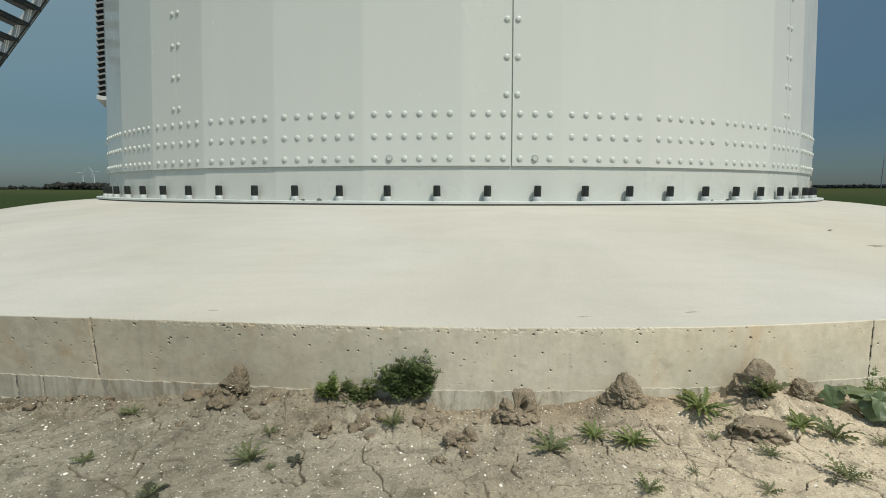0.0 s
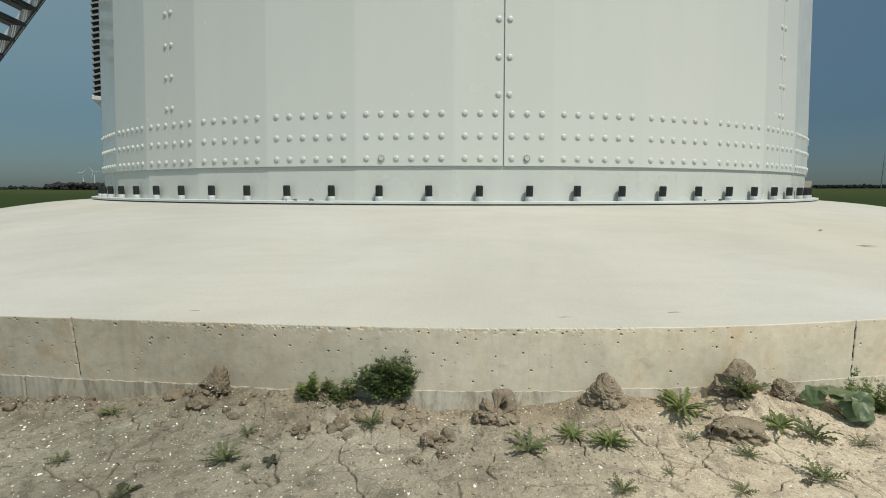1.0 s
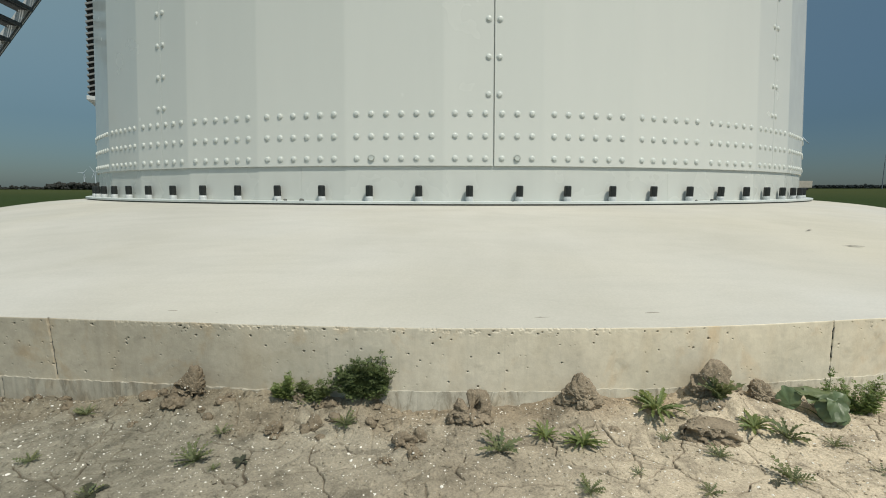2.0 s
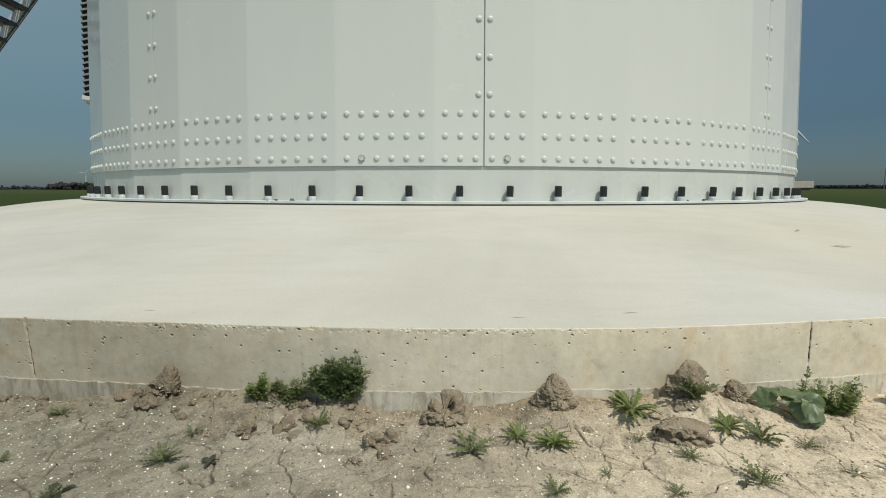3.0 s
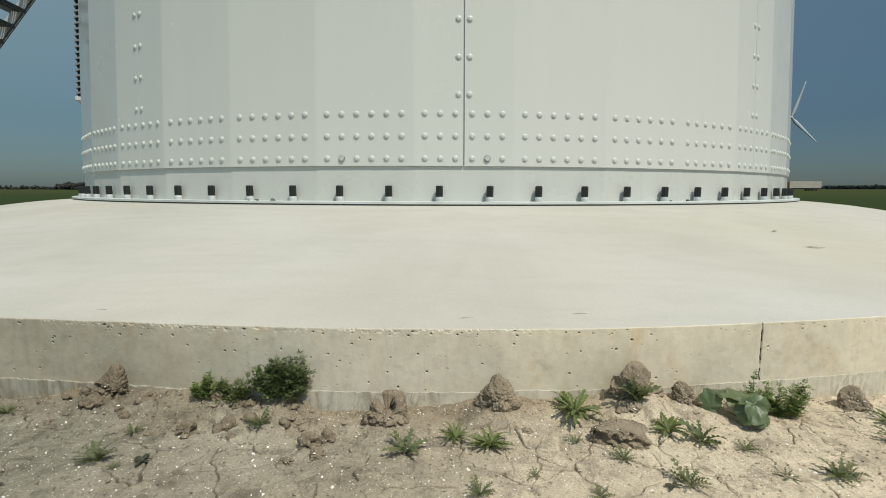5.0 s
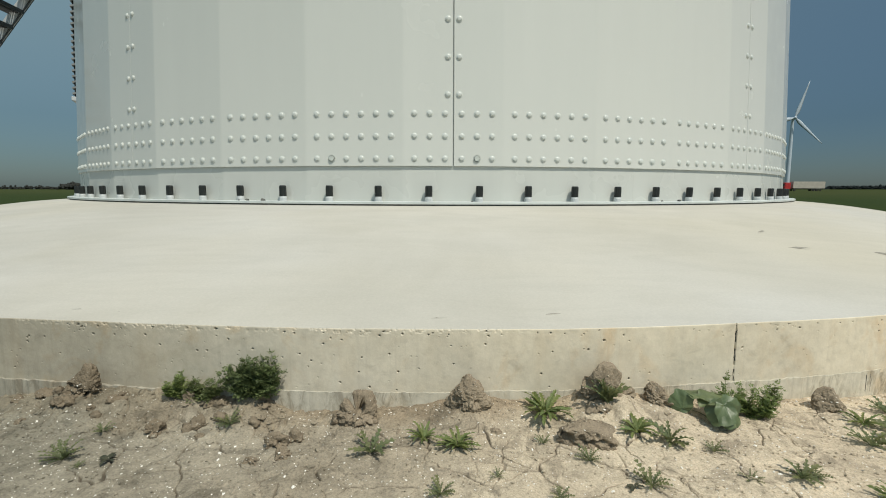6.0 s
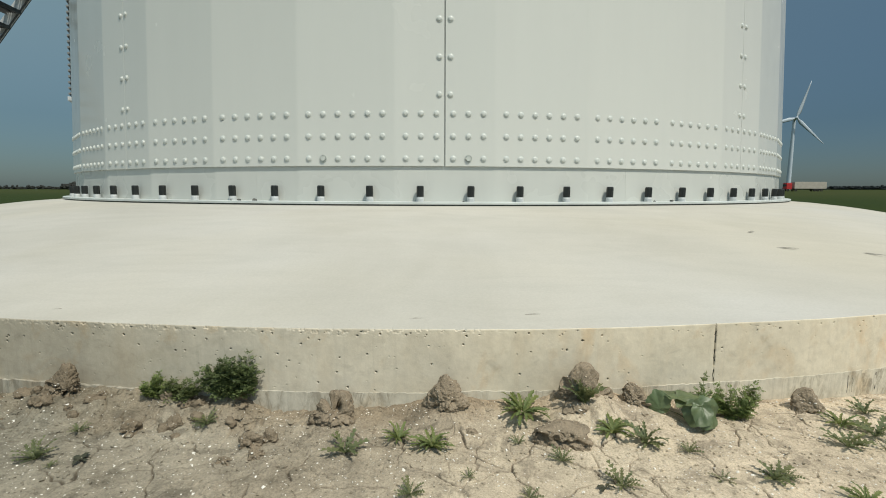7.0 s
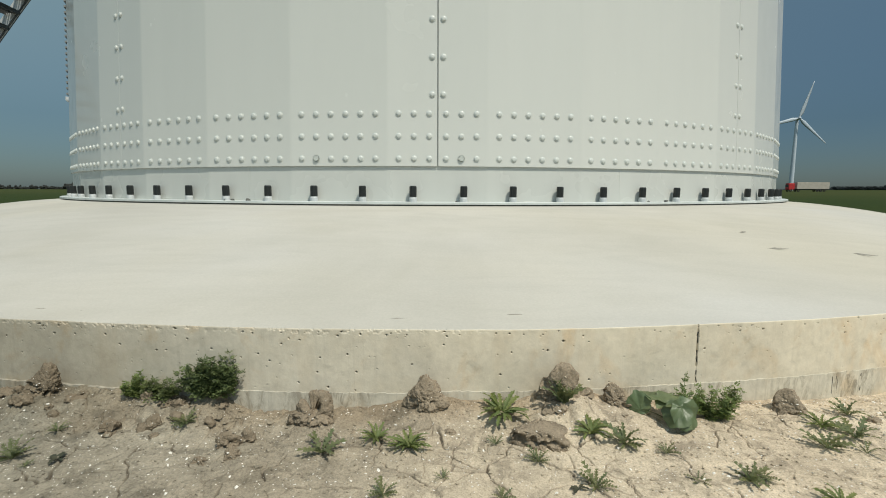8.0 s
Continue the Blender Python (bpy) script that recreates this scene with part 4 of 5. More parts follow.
# ---- clods of clay ----
def clod_mesh(lobes, seed, rough, detail=4, cap=None, pits=(), cuts=6, planes=()):
    """One lump: lobes are (x, y, z, sx, sy, sz), melted together; worn smooth above, crumbly and undercut below."""
    bm = bmesh.new()
    bmesh.ops.create_icosphere(bm, subdivisions=detail, radius=1.0)
    N = np.array([v.co.normalized()[:] for v in bm.verts])
    L = np.array(lobes)
    mid = np.array([0.0, 0.0, 0.2 * float((L[:, 2] + L[:, 5]).max())])
    reach = float(np.abs(L[:, :3] - mid).max() + L[:, 3:].max()) * 1.4
    dist = np.linspace(0, reach, 90)
    pts = mid + N[:, None, :] * dist[None, :, None]
    field = np.zeros(pts.shape[:2])
    for x, y, z, sx, sy, sz in L:
        field += np.exp(-2.2 * ((((pts - (x, y, z)) / (sx, sy, sz)) ** 2).sum(-1) - 1))
    last = (field >= 1) * np.arange(90)[None]
    far = dist[np.maximum(last.max(1), 4)]
    size = float(L[:, 3:].mean())
    off = Vector((seed * 3.7, seed * 1.9, seed * 5.1))
    # broken faces: flat cuts through the rounded body
    rnd = random.Random(seed * 7 + 3)
    body = mid + N * far[:, None]
    faces = list(planes)
    for k in range(cuts):
        a, up = rnd.uniform(0, 2 * math.pi), rnd.uniform(-0.25, 0.75)
        faces.append((math.cos(a) * math.cos(up), math.sin(a) * math.cos(up), math.sin(up), None, rnd.uniform(0.62, 0.86)))
    for nx, ny, nz, c, share in faces:
        m = np.array([nx, ny, nz]) / math.sqrt(nx * nx + ny * ny + nz * nz)
        over = (body - mid) @ m
        limit = share * over.max() if c is None else c
        body = body - np.clip(over - limit, 0, None)[:, None] * m * 0.88
    for v, n, p in zip(bm.verts, N, body):
        p = Vector(p)
        crumb = min(1.0, max(0.22, 0.75 - 1.1 * n[2])) * rough
        w = size * (0.12 * noise.noise(p * (0.9 / size) + off) + 0.11 * noise.noise(p * (2.2 / size) + off) + 0.04 * noise.noise(p * (4.6 / size) + off))
        w += 0.0042 * crumb * noise.noise(p * 95 + off) + 0.0030 * crumb * noise.noise(p * 230 + off) + 0.0012 * rough * noise.noise(p * 480 + off)
        (near1, near2, *_), (cell, *_) = noise.voronoi(p * 105 + off)
        w += crumb * (0.0022 * noise.cell(cell * 9.7) - 0.0010 * max(0.0, 1 - (near2 - near1) / 0.16))
        # hollows where crumbs have broken out, and a few splits
        w -= crumb * 0.030 * max(0.0, noise.noise(p * 75 + off * 1.7) - 0.12)
        w -= rough * 0.0026 * max(0.0, 1 - abs(noise.noise(Vector((p.x * 26, p.y * 26, p.z * 52)) + off * 2.1)) / 0.06)
        q = p + Vector(n) * w
        if cap is not None and q.z > cap:
            q.z = cap + (q.z - cap) * 0.22
        for px, pz, rad, depth in pits:
            if n[1] < 0.2:
                g = math.hypot(q.x - px, q.z - pz) / rad
                q.y += depth * max(0.0, 1 - g * g)
        if q.z < -0.012:
            q.z = -0.012 + (q.z + 0.012) * 0.2
        v.co = q
    return finish(bm, M_CLOD, "soil_clod", True)


CLODS = []


def clod(x, y, lobes, seed, label="rough clod of dry clay lying on the soil", rough=1.0, lift=0.0, detail=4, cap=None, pits=(), cuts=6, planes=()):
    me = clod_mesh(lobes, seed, rough, detail, cap, pits, cuts, planes)
    ob = new("soil_clod", me)
    ob.matrix_world = pose(x, y, ground_z(x, y) + lift, 0, 0, 0)
    CLODS.append((x, y, ground_z(x, y) + lift, me))
    return tagged(ob, label, "soil clod", "clay clods along the foundation")


AT_WALL = "clod of dry clay against the concrete edge"
clod(0.402, -5.672, [(.006, 0, .034, .028, .022, .036), (.000, 0, .012, .044, .026, .032), (.000, 0, -.004, .054, .030, .020)], 1, "pointed heap of dry clay against the concrete edge", 0.9, -0.004, 6, None, [(-.030, .014, .012, .010)], 3,
     [(-.84, -.10, .52, .030, 0), (.74, -.10, .62, .036, 0), (.10, -.85, .50, .030, 0)])
clod(0.712, -5.645, [(.010, 0, .052, .038, .028, .034), (.000, 0, .022, .040, .028, .032), (-.036, 0, .004, .020, .020, .022), (.012, -.006, -.006, .056, .034, .024)], 2, "upright blunt clod of clay against the concrete edge", 1.0, -0.003, 6, .078, [(-.032, .034, .014, .018), (.030, .018, .010, .010)], 4,
     [(.62, -.10, .78, .062, 0), (-.80, -.30, .45, .052, 0), (.1, -.97, .2, .026, 0)])
clod(0.850, -5.622, [(-.002, 0, .022, .022, .022, .028), (.014, -.008, .002, .024, .020, .018)], 3, AT_WALL, 1.5, 0.002, 6, .042, [(-.020, .020, .010, .010)])
clod(0.652, -5.772, [(.006, .010, .006, .052, .036, .042), (-.036, -.004, .004, .028, .026, .034), (.040, 0.0, .004, .030, .026, .030)], 4, "broad flat-topped clod of clay with crumbling face", 1.7, -0.002, 6, .030,
     [(-.044, .014, .013, .018), (-.018, .018, .009, .011), (.004, .008, .009, .010), (.014, .022, .006, .008), (.026, .012, .008, .010), (.040, .006, .008, .009)], 2, [(.1, -.98, .15, .032, 0), (.9, -.4, .2, .056, 0), (-.2, -.9, .5, .030, 0)])
clod(0.148, -5.703, [(-.012, -.004, .004, .044, .026, .022), (.028, .006, .032, .019, .017, .034), (-.026, .006, .022, .014, .015, .026), (.010, .010, .058, .022, .012, .010), (.016, -.014, .002, .036, .020, .013)], 5, "twisted folded clod of clay near the concrete edge", 1.3, -0.002, 6, None,
     [(-.001, .034, .009, .030), (.008, .024, .008, .022), (-.036, .010, .009, .010)], 0, [(.85, -.2, .5, .054, 0), (-.75, -.3, .6, .050, 0)])
clod(0.036, -5.786, [(0, 0, .010, .015, .014, .024), (-.010, -.004, .0, .014, .014, .012)], 6, "crumbled upright lump of clay on the soil", 1.1, 0.0, 5, None, (), 5)
clod(0.004, -5.810, [(0, 0, .006, .027, .018, .019)], 28, "crumbled broad lump of clay on the soil", 1.7, 0.0, 5, None, (), 7)
clod(0.030, -5.846, [(0, 0, .003, .017, .015, .015)], 29, "small crumbled lump of clay on the soil", 1.2, 0.0, 5)
clod(-0.030, -5.862, [(0, 0, .002, .016, .010, .010), (.010, -.010, .0, .010, .010, .007)], 31, "thin broken flake of clay on the soil", 1.2, 0.0, 5)
clod(-0.525, -5.664, [(.014, 0, .028, .026, .023, .046), (-.012, 0, .014, .033, .023, .036), (-.038, 0, -.002, .030, .022, .022)], 7, "tall crumbling heap of clay against the concrete edge", 1.3, -0.001, 6, None, [(-.022, .024, .010, .010), (.004, .010, .010, .010)], 3,
     [(.98, -.10, .10, .030, 0), (-.66, -.20, .74, .040, 0), (-.1, -.95, .3, .020, 0)])
clod(-0.545, -5.706, [(0, 0, 0.0016, 0.0317, 0.0211, 0.015)], 8, "smooth rounded clod of clay on the soil", 0.6, 0.0, 5)
clod(-0.445, -5.680, [(0, 0, 0.0016, 0.0167, 0.015, 0.0112), (0.024, 0.006, -0.0008, 0.0123, 0.0123, 0.0075)], 10)
clod(-0.640, -5.652, [(0, 0, 0.0016, 0.0194, 0.0176, 0.0165), (0.026, 0, 0.0004, 0.0194, 0.0194, 0.0135)], 11, AT_WALL)
clod(-0.202, -5.738, [(0, 0, .008, .018, .018, .024), (-.026, -.014, .0, .024, .020, .015)], 12, detail=5)
clod(-0.285, -5.768, [(0, 0, 0.004, 0.0240, 0.0200, 0.023)], 13, rough=1.2, detail=5)
clod(-0.258, -5.678, [(0, 0, 0.004, 0.0194, 0.015, 0.014)], 14, rough=0.6, detail=5)
clod(-0.205, -5.684, [(0, 0, 0.0016, 0.0142, 0.0123, 0.012)], 15, rough=0.6, detail=5)
clod(-0.079, -5.682, [(0, 0, -0.0008, 0.0167, 0.0141, 0.0082), (0.022, -0.008, -0.002, 0.0132, 0.0123, 0.006)], 16)
clod(1.272, -5.596, [(0, 0, .018, .036, .030, .042), (.026, -.008, -.002, .024, .022, .014), (-.022, -.006, -.002, .018, .018, .014)], 20, "domed clod of clay studded with shell bits by the edge", 1.0, -0.007, 6, .052)
clod(0.465, -5.735, [(0, 0, .0, .014, .012, .007)], 21)
clod(0.560, -5.668, [(0, 0, .002, .018, .015, .012), (.022, -.008, .0, .015, .013, .008)], 22)
clod(0.700, -5.690, [(0, 0, .004, .024, .018, .015), (-.026, 0, .0, .018, .017, .011)], 23, detail=5)
clod(1.445, -5.625, [(0, 0, .0, .018, .016, .010)], 24)
clod(-0.610, -5.748, [(0, 0, -0.002, 0.0167, 0.0132, 0.0067)], 25)
clod(0.250, -5.735, [(0, 0, -.002, .022, .015, .007)], 26, rough=1.2, lift=-0.003)
clod(-0.180, -5.770, [(0, 0, -0.002, 0.0141, 0.0114, 0.0067)], 27)
clod(0.775, -5.640, [(0, 0, .004, .022, .018, .016)], 30, detail=5)


# loose crumbled clods along the foot of the edge
rnd = random.Random(515)
for k in range(26):
    x = rnd.uniform(-1.12, -0.58) if k < 16 else rnd.uniform(-0.48, -0.02)
    gap = 0.022 + 0.075 * rnd.random() ** 1.4
    ring = R_EDGE + float(panel_out(math.asin(x / R_EDGE))) + gap
    w = rnd.uniform(0.007, 0.017)
    clod(x, -math.sqrt(ring * ring - x * x), [(0, 0, w * .15, w, w * .85, w * rnd.uniform(.55, .85)), (rnd.uniform(-1, 1) * w, -.3 * w, -w * .1, w * .7, w * .6, w * .45)], 60 + k, "small crumbled clod of clay near the concrete edge", 0.9, 0.0, 3)


def scatter(name, n, seed, size, material, label, category, flat, clump=None, on_clods=0):
    """Many small angular bits lying on the soil, joined."""
    rnd = random.Random(seed)
    vs, fs = [], []
    base = [Vector(v) for v in ((1, 0, 0), (.25, .9, 0), (-.8, .5, 0), (-.7, -.6, 0), (.35, -.9, 0), (.1, .1, 1), (0, 0, -1))]
    tri = [(i, (i + 1) % 5, 5) for i in range(5)] + [((i + 1) % 5, i, 6) for i in range(5)]
    xs, ys = [], []
    while len(xs) < n:
        x, y = rnd.uniform(-1.42, 1.90), rnd.uniform(-6.08, -5.43)
        if math.hypot(x, y) < R_EDGE + 0.012 + float(panel_out(math.atan2(x, -y))):
            continue
        if clump and rnd.random() > clump(x, y):
            continue
        xs.append(x)
        ys.append(y)
    zs = list(height(np.array(xs), np.array(ys)))
    # some lie on the clods, more on the larger ones
    for cx, cy, cz, me in CLODS:
        tall = max(v.co.z for v in me.vertices)
        for k in range(int(on_clods * tall / 0.05)):
            v = rnd.choice(me.vertices)
            if v.co.z > 0.004 and v.normal.z > -0.1:
                xs.append(cx + v.co.x)
                ys.append(cy + v.co.y)
                zs.append(cz + v.co.z)
    for x, y, z in zip(xs, ys, zs):
        s = size(rnd)
        rot = Euler((rnd.gauss(0, .35), rnd.gauss(0, .35), rnd.uniform(0, 6.28))).to_matrix()
        b = len(vs)
        st = rnd.uniform(.55, 1.0)
        vs += [Vector((x, y, z + s * flat * 0.5)) + rot @ Vector((v.x * s * rnd.uniform(.7, 1.2), v.y * s * st * rnd.uniform(.7, 1.2), v.z * s * flat)) for v in base]
        fs += [tuple(i + b for i in f) for f in tri]
    me = bpy.data.meshes.new(name)
    me.from_pydata(vs, [], fs)
    me.materials.append(material)
    tagged(new(name, me), label, category, kind="stuff")


scatter("shell_fragments", 6400, 21, lambda r: 0.0007 + 0.0012 * r.random() + 0.0034 * r.random() ** 10, M_SHELL, "small white shell fragments scattered over the soil", "shell fragments", 0.35, None, 34)
scatter("soil_crumbs", 17000, 22, lambda r: 0.0010 + 0.0032 * r.random() ** 6, M_SOIL, "small crumbs of dry clay scattered over the soil", "soil crumbs", 0.7,
        lambda x, y: 0.25 + 0.75 * max(0.0, noise.noise((x * 4, y * 4, 1)) + 0.4), 60)


def lumps(name, n, seed, where, label):
    """Fist-crumbled bits of clay, rounded and uneven, joined."""
    rnd = random.Random(seed)
    bm = bmesh.new()
    bmesh.ops.create_icosphere(bm, subdivisions=2, radius=1.0)
    base = [v.co.copy() for v in bm.verts]
    faces = [tuple(v.index for v in f.verts) for f in bm.faces]
    bm.free()
    vs, fs = [], []
    k = 0
    while k < n:
        x, y = rnd.uniform(-1.40, 1.85), rnd.uniform(-6.05, -5.43)
        gap = math.hypot(x, y) - R_EDGE - float(panel_out(math.atan2(x, -y)))
        if gap < 0.014 or rnd.random() > where(x, gap):
            continue
        k += 1
        sz = 0.0028 + 0.0075 * rnd.random() ** 3
        z = ground_z(x, y)
        off = Vector((k * 1.7, k * 0.9, seed))
        st = Vector((rnd.uniform(.8, 1.4), rnd.uniform(.7, 1.1), rnd.uniform(.4, .7)))
        b = len(vs)
        for v in base:
            w = 1 + 0.7 * noise.noise(v * 1.3 + off) + 0.5 * noise.noise(v * 2.9 + off)
            vs.append((x + v.x * sz * st.x * w, y + v.y * sz * st.y * w, z + v.z * sz * st.z * w - sz * .05))
        fs += [tuple(i + b for i in f) for f in faces]
    me = bpy.data.meshes.new(name)
    me.from_pydata(vs, [], fs)
    me.materials.append(M_SOIL)
    tagged(new(name, me), label, "soil lumps", kind="stuff")


lumps("soil_lumps", 480, 31, lambda x, gap: (math.exp(-gap / 0.10) + 0.07) * (1.0 if x < 0.15 else 0.30) * (0.25 + max(0.0, noise.noise((x * 5, gap * 5, 2)) + 0.5)), "small lumps of dry clay strewn along the foundation")


# ---- weeds ----
def leaf_mesh(seed, material, length=1.0, width=0.16, pairs=6, rise=0.5, droop=0.5, cut=0.75):
    """A lobed weed leaf along +x: base at the origin, arching, folded along its rib."""
    rnd = random.Random(seed)
    bm = bmesh.new()
    n = pairs * 4 + 1
    left, mid, right = [], [], []
    bend = rnd.uniform(-.12, .12)
    for i in range(n + 1):
        s = i / n
        body = (0.10 + 0.90 * math.sin(math.pi * min(1, s * 0.55 + 0.28)) ** 1.2) * (1 if s > 0.22 else 0.25 + s)
        w = width * body * (1 - cut, 0.85, 1.0, 1 - cut)[i % 4] * (1 if i < n else 0.05) * rnd.uniform(.8, 1.2)
        x = length * s
        y = bend * length * s * s
        z = length * (rise * s - droop * s * s)
        fwd = width * (0, 0.20, 0.42, 0.05)[i % 4]
        mid.append(bm.verts.new((x, y, z)))
        left.append(bm.verts.new((x + fwd, y + w, z + 0.35 * w)))
        right.append(bm.verts.new((x + fwd, y - w, z + 0.35 * w)))
    for i in range(n):
        bm.faces.new((mid[i], mid[i + 1], left[i + 1], left[i]))
        bm.faces.new((mid[i + 1], mid[i], right[i], right[i + 1]))
    return finish(bm, material, "leaf")


WEED_LEAVES = [leaf_mesh(s, M_WEED, 1, .115, 5, .62, .50, .66) for s in (1, 2, 3)]
BRIGHT_LEAVES = [leaf_mesh(s, M_BRIGHT, 1, .078, 6, .62, .60, .42) for s in (4, 5, 6)]
FINE_LEAVES = [leaf_mesh(s, M_WEED, 1, .105, 6, .56, .42, .84) for s in (7, 8, 9)]
DEAD_LEAVES = [leaf_mesh(s, M_DEADLEAF, 1, .26, 3, .30, .40, .12) for s in (10, 11)]


def rosette(x, y, size, leaves, meshes, seed, label, upright=0.0, lean=0.0):
    rnd = random.Random(seed)
    t = thing("weed", pose(x, y, ground_z(x, y) - 0.002, 0, 0, rnd.uniform(0, 360)), label, "weed", "weeds on the soil")
    for k in range(leaves):
        s = size * rnd.uniform(.55, 1.10)
        inner = k / max(1, leaves - 1)
        pitch = -(3 + 34 * inner * rnd.uniform(.4, 1.2) + upright * rnd.uniform(.3, 1.2))
        ob = part("leaf", rnd.choice(meshes), None, t)
        ob.matrix_local = pose(0, 0, 0.001, 0, 0, 137.5 * k + rnd.uniform(-20, 20)) @ pose(0, 0, 0, rnd.uniform(-28, 28), pitch, 0) @ Matrix.Diagonal((s, s * rnd.uniform(.8, 1.35), s * rnd.uniform(.7, 1.3), 1))


GREY, GREEN, FINE, UPRIGHT = "small grey-green lobed weed growing flat from dry soil", "small bright green weed rosette on dry soil", "small feathery green weed sprouting from dry soil", "upright grey-green lobed weed before a clod of clay"
for k, (x, y, size, n, kind) in enumerate((
        (0.203, -5.815, .052, 11, 0), (0.306, -5.766, .040, 13, 1), (0.380, -5.793, .048, 15, 1), (0.352, -5.945, .033, 13, 2), (0.579, -5.676, .064, 17, 1),
        (0.716, -5.684, .062, 15, 3), (0.768, -5.735, .050, 15, 1), (0.835, -5.748, .055, 12, 0), (0.910, -5.778, .026, 10, 2), (0.560, -5.775, .022, 7, 2),
        (0.734, -5.905, .045, 11, 2), (0.560, -5.946, .026, 8, 2), (0.640, -5.835, .034, 9, 2), (1.022, -5.868, .040, 12, 0), (0.931, -5.870, .026, 8, 2),
        (0.454, -5.895, .020, 7, 2), (-0.136, -5.731, .036, 15, 2), (-0.401, -5.875, .044, 16, 2), (-0.352, -5.898, .017, 9, 2), (-0.398, -5.775, .026, 11, 2),
        (-0.755, -5.700, .034, 11, 2), (1.406, -5.600, .042, 10, 0), (1.300, -5.665, .042, 12, 1), (1.345, -5.700, .055, 11, 0), (1.255, -5.742, .058, 10, 0),
        (1.052, -5.862, .030, 10, 2), (1.142, -5.928, .040, 12, 1), (1.325, -5.755, .034, 6, 2), (-0.721, -5.886, .028, 11, 2), (-0.533, -5.985, .030, 8, 2),
        (-1.02, -5.80, .026, 9, 2), (1.52, -5.62, .040, 10, 0))):
    rosette(x, y, size * 1.08, (int(n * 1.5), int(n * 2.3), int(n * 1.9), int(n * 1.7))[kind], (WEED_LEAVES, BRIGHT_LEAVES, FINE_LEAVES, WEED_LEAVES)[kind], 100 + k, (GREY, GREEN, FINE, UPRIGHT)[kind], (4, 8, 7, 44)[kind])
for k, (x, y, size, n) in enumerate(((-0.307, -5.874, .021, 6), (-0.526, -5.975, .034, 4), (0.700, -5.915, .018, 4))):
    rnd = random.Random(300 + k)
    t = thing("withered_weed", pose(x, y, ground_z(x, y), 0, 0, rnd.uniform(0, 360)), "withered dark weed lying limp on the soil", "weed", "withered weeds")
    for j in range(n):
        s = size * rnd.uniform(.7, 1.1)
        part("leaf", DEAD_LEAVES[j % 2], None, t).matrix_local = pose(0, 0, 0.003, 0, 0, 360 * j / n + rnd.uniform(-30, 30)) @ pose(0, 0, 0, rnd.uniform(-40, 40), -10, 0) @ Matrix.Diagonal((s, s, s, 1))


def feathery(x, y, wide, deep, tall, stems, seed, material, label, leafsize=0.028, shape=None):
    """A bushy weed: leaning stems set with many finely cut leaves; the leaves of all stems joined as foliage."""
    rnd = random.Random(seed)
    z0 = ground_z(x, y) - 0.003
    t = thing("bushy_weed", pose(x, y, z0), label, "weed", "bushy weeds at the foundation")
    vs, fs = [], []
    sb = bmesh.new()
    for k in range(stems):
        ax = wide * rnd.uniform(-1, 1)
        ay = deep * rnd.uniform(-1, 1)
        top = tall * rnd.uniform(.55, 1.05) * (shape(ax / wide) if shape else 1 - 0.45 * (ax / wide) ** 2)
        root = Vector((ax * .25, ay * .3, 0))
        tip = Vector((ax, ay, top))
        ctrl = Vector((ax * .75, ay * .7, top * .35))
        nodes = 10
        prev = None
        for i in range(nodes + 1):
            s = i / nodes
            p = root * (1 - s) ** 2 + ctrl * 2 * s * (1 - s) + tip * s * s
            w = 0.0013 * (1 - .7 * s)
            ringv = [sb.verts.new(p + Vector((w * math.cos(q), w * math.sin(q), 0))) for q in (0, 2.1, 4.2)]
            if prev:
                for j in range(3):
                    sb.faces.new((prev[j], prev[(j + 1) % 3], ringv[(j + 1) % 3], ringv[j]))
            prev = ringv
            if s < 0.12:
                continue
            for twin in range(3):
                L = leafsize * rnd.uniform(.6, 1.2) * (1.1 - .5 * s)
                m = Matrix.Translation(p) @ pose(0, 0, 0, 0, 0, rnd.uniform(0, 360)) @ pose(0, 0, 0, rnd.uniform(-35, 35), -rnd.uniform(-10, 55), 0)
                # three pairs of toothed leaflets and one at the tip
                for q in range(7):
                    pair, sg = q // 2, (-1, 1)[q % 2]
                    u = L * (.22 + .22 * pair)
                    ang = sg * rnd.uniform(.75, 1.15) if q < 6 else rnd.uniform(-.2, .2)
                    b = L * .46 * (1.1 - .12 * pair) * rnd.uniform(.8, 1.2)
                    ca, sa, curl = math.cos(ang), math.sin(ang), b * rnd.uniform(-.25, .3)
                    o = len(vs)
                    for f, g, z in ((0, 0, 0), (.45, .26, .06), (.72, .20, .10), (1.0, 0, 1), (.72, -.20, .10), (.45, -.26, .06)):
                        vs.append(m @ Vector((u + b * (f * ca - g * sa), b * (f * sa + g * ca), z * curl if z == 1 else z * b)))
                    fs.append((o, o + 1, o + 2, o + 3))
                    fs.append((o, o + 3, o + 4, o + 5))
    part("stem", sb, material, t)
    me = bpy.data.meshes.new("foliage")
    me.from_pydata([tuple(v) for v in vs], [], fs)
    me.materials.append(material)
    part("foliage", me, None, t)


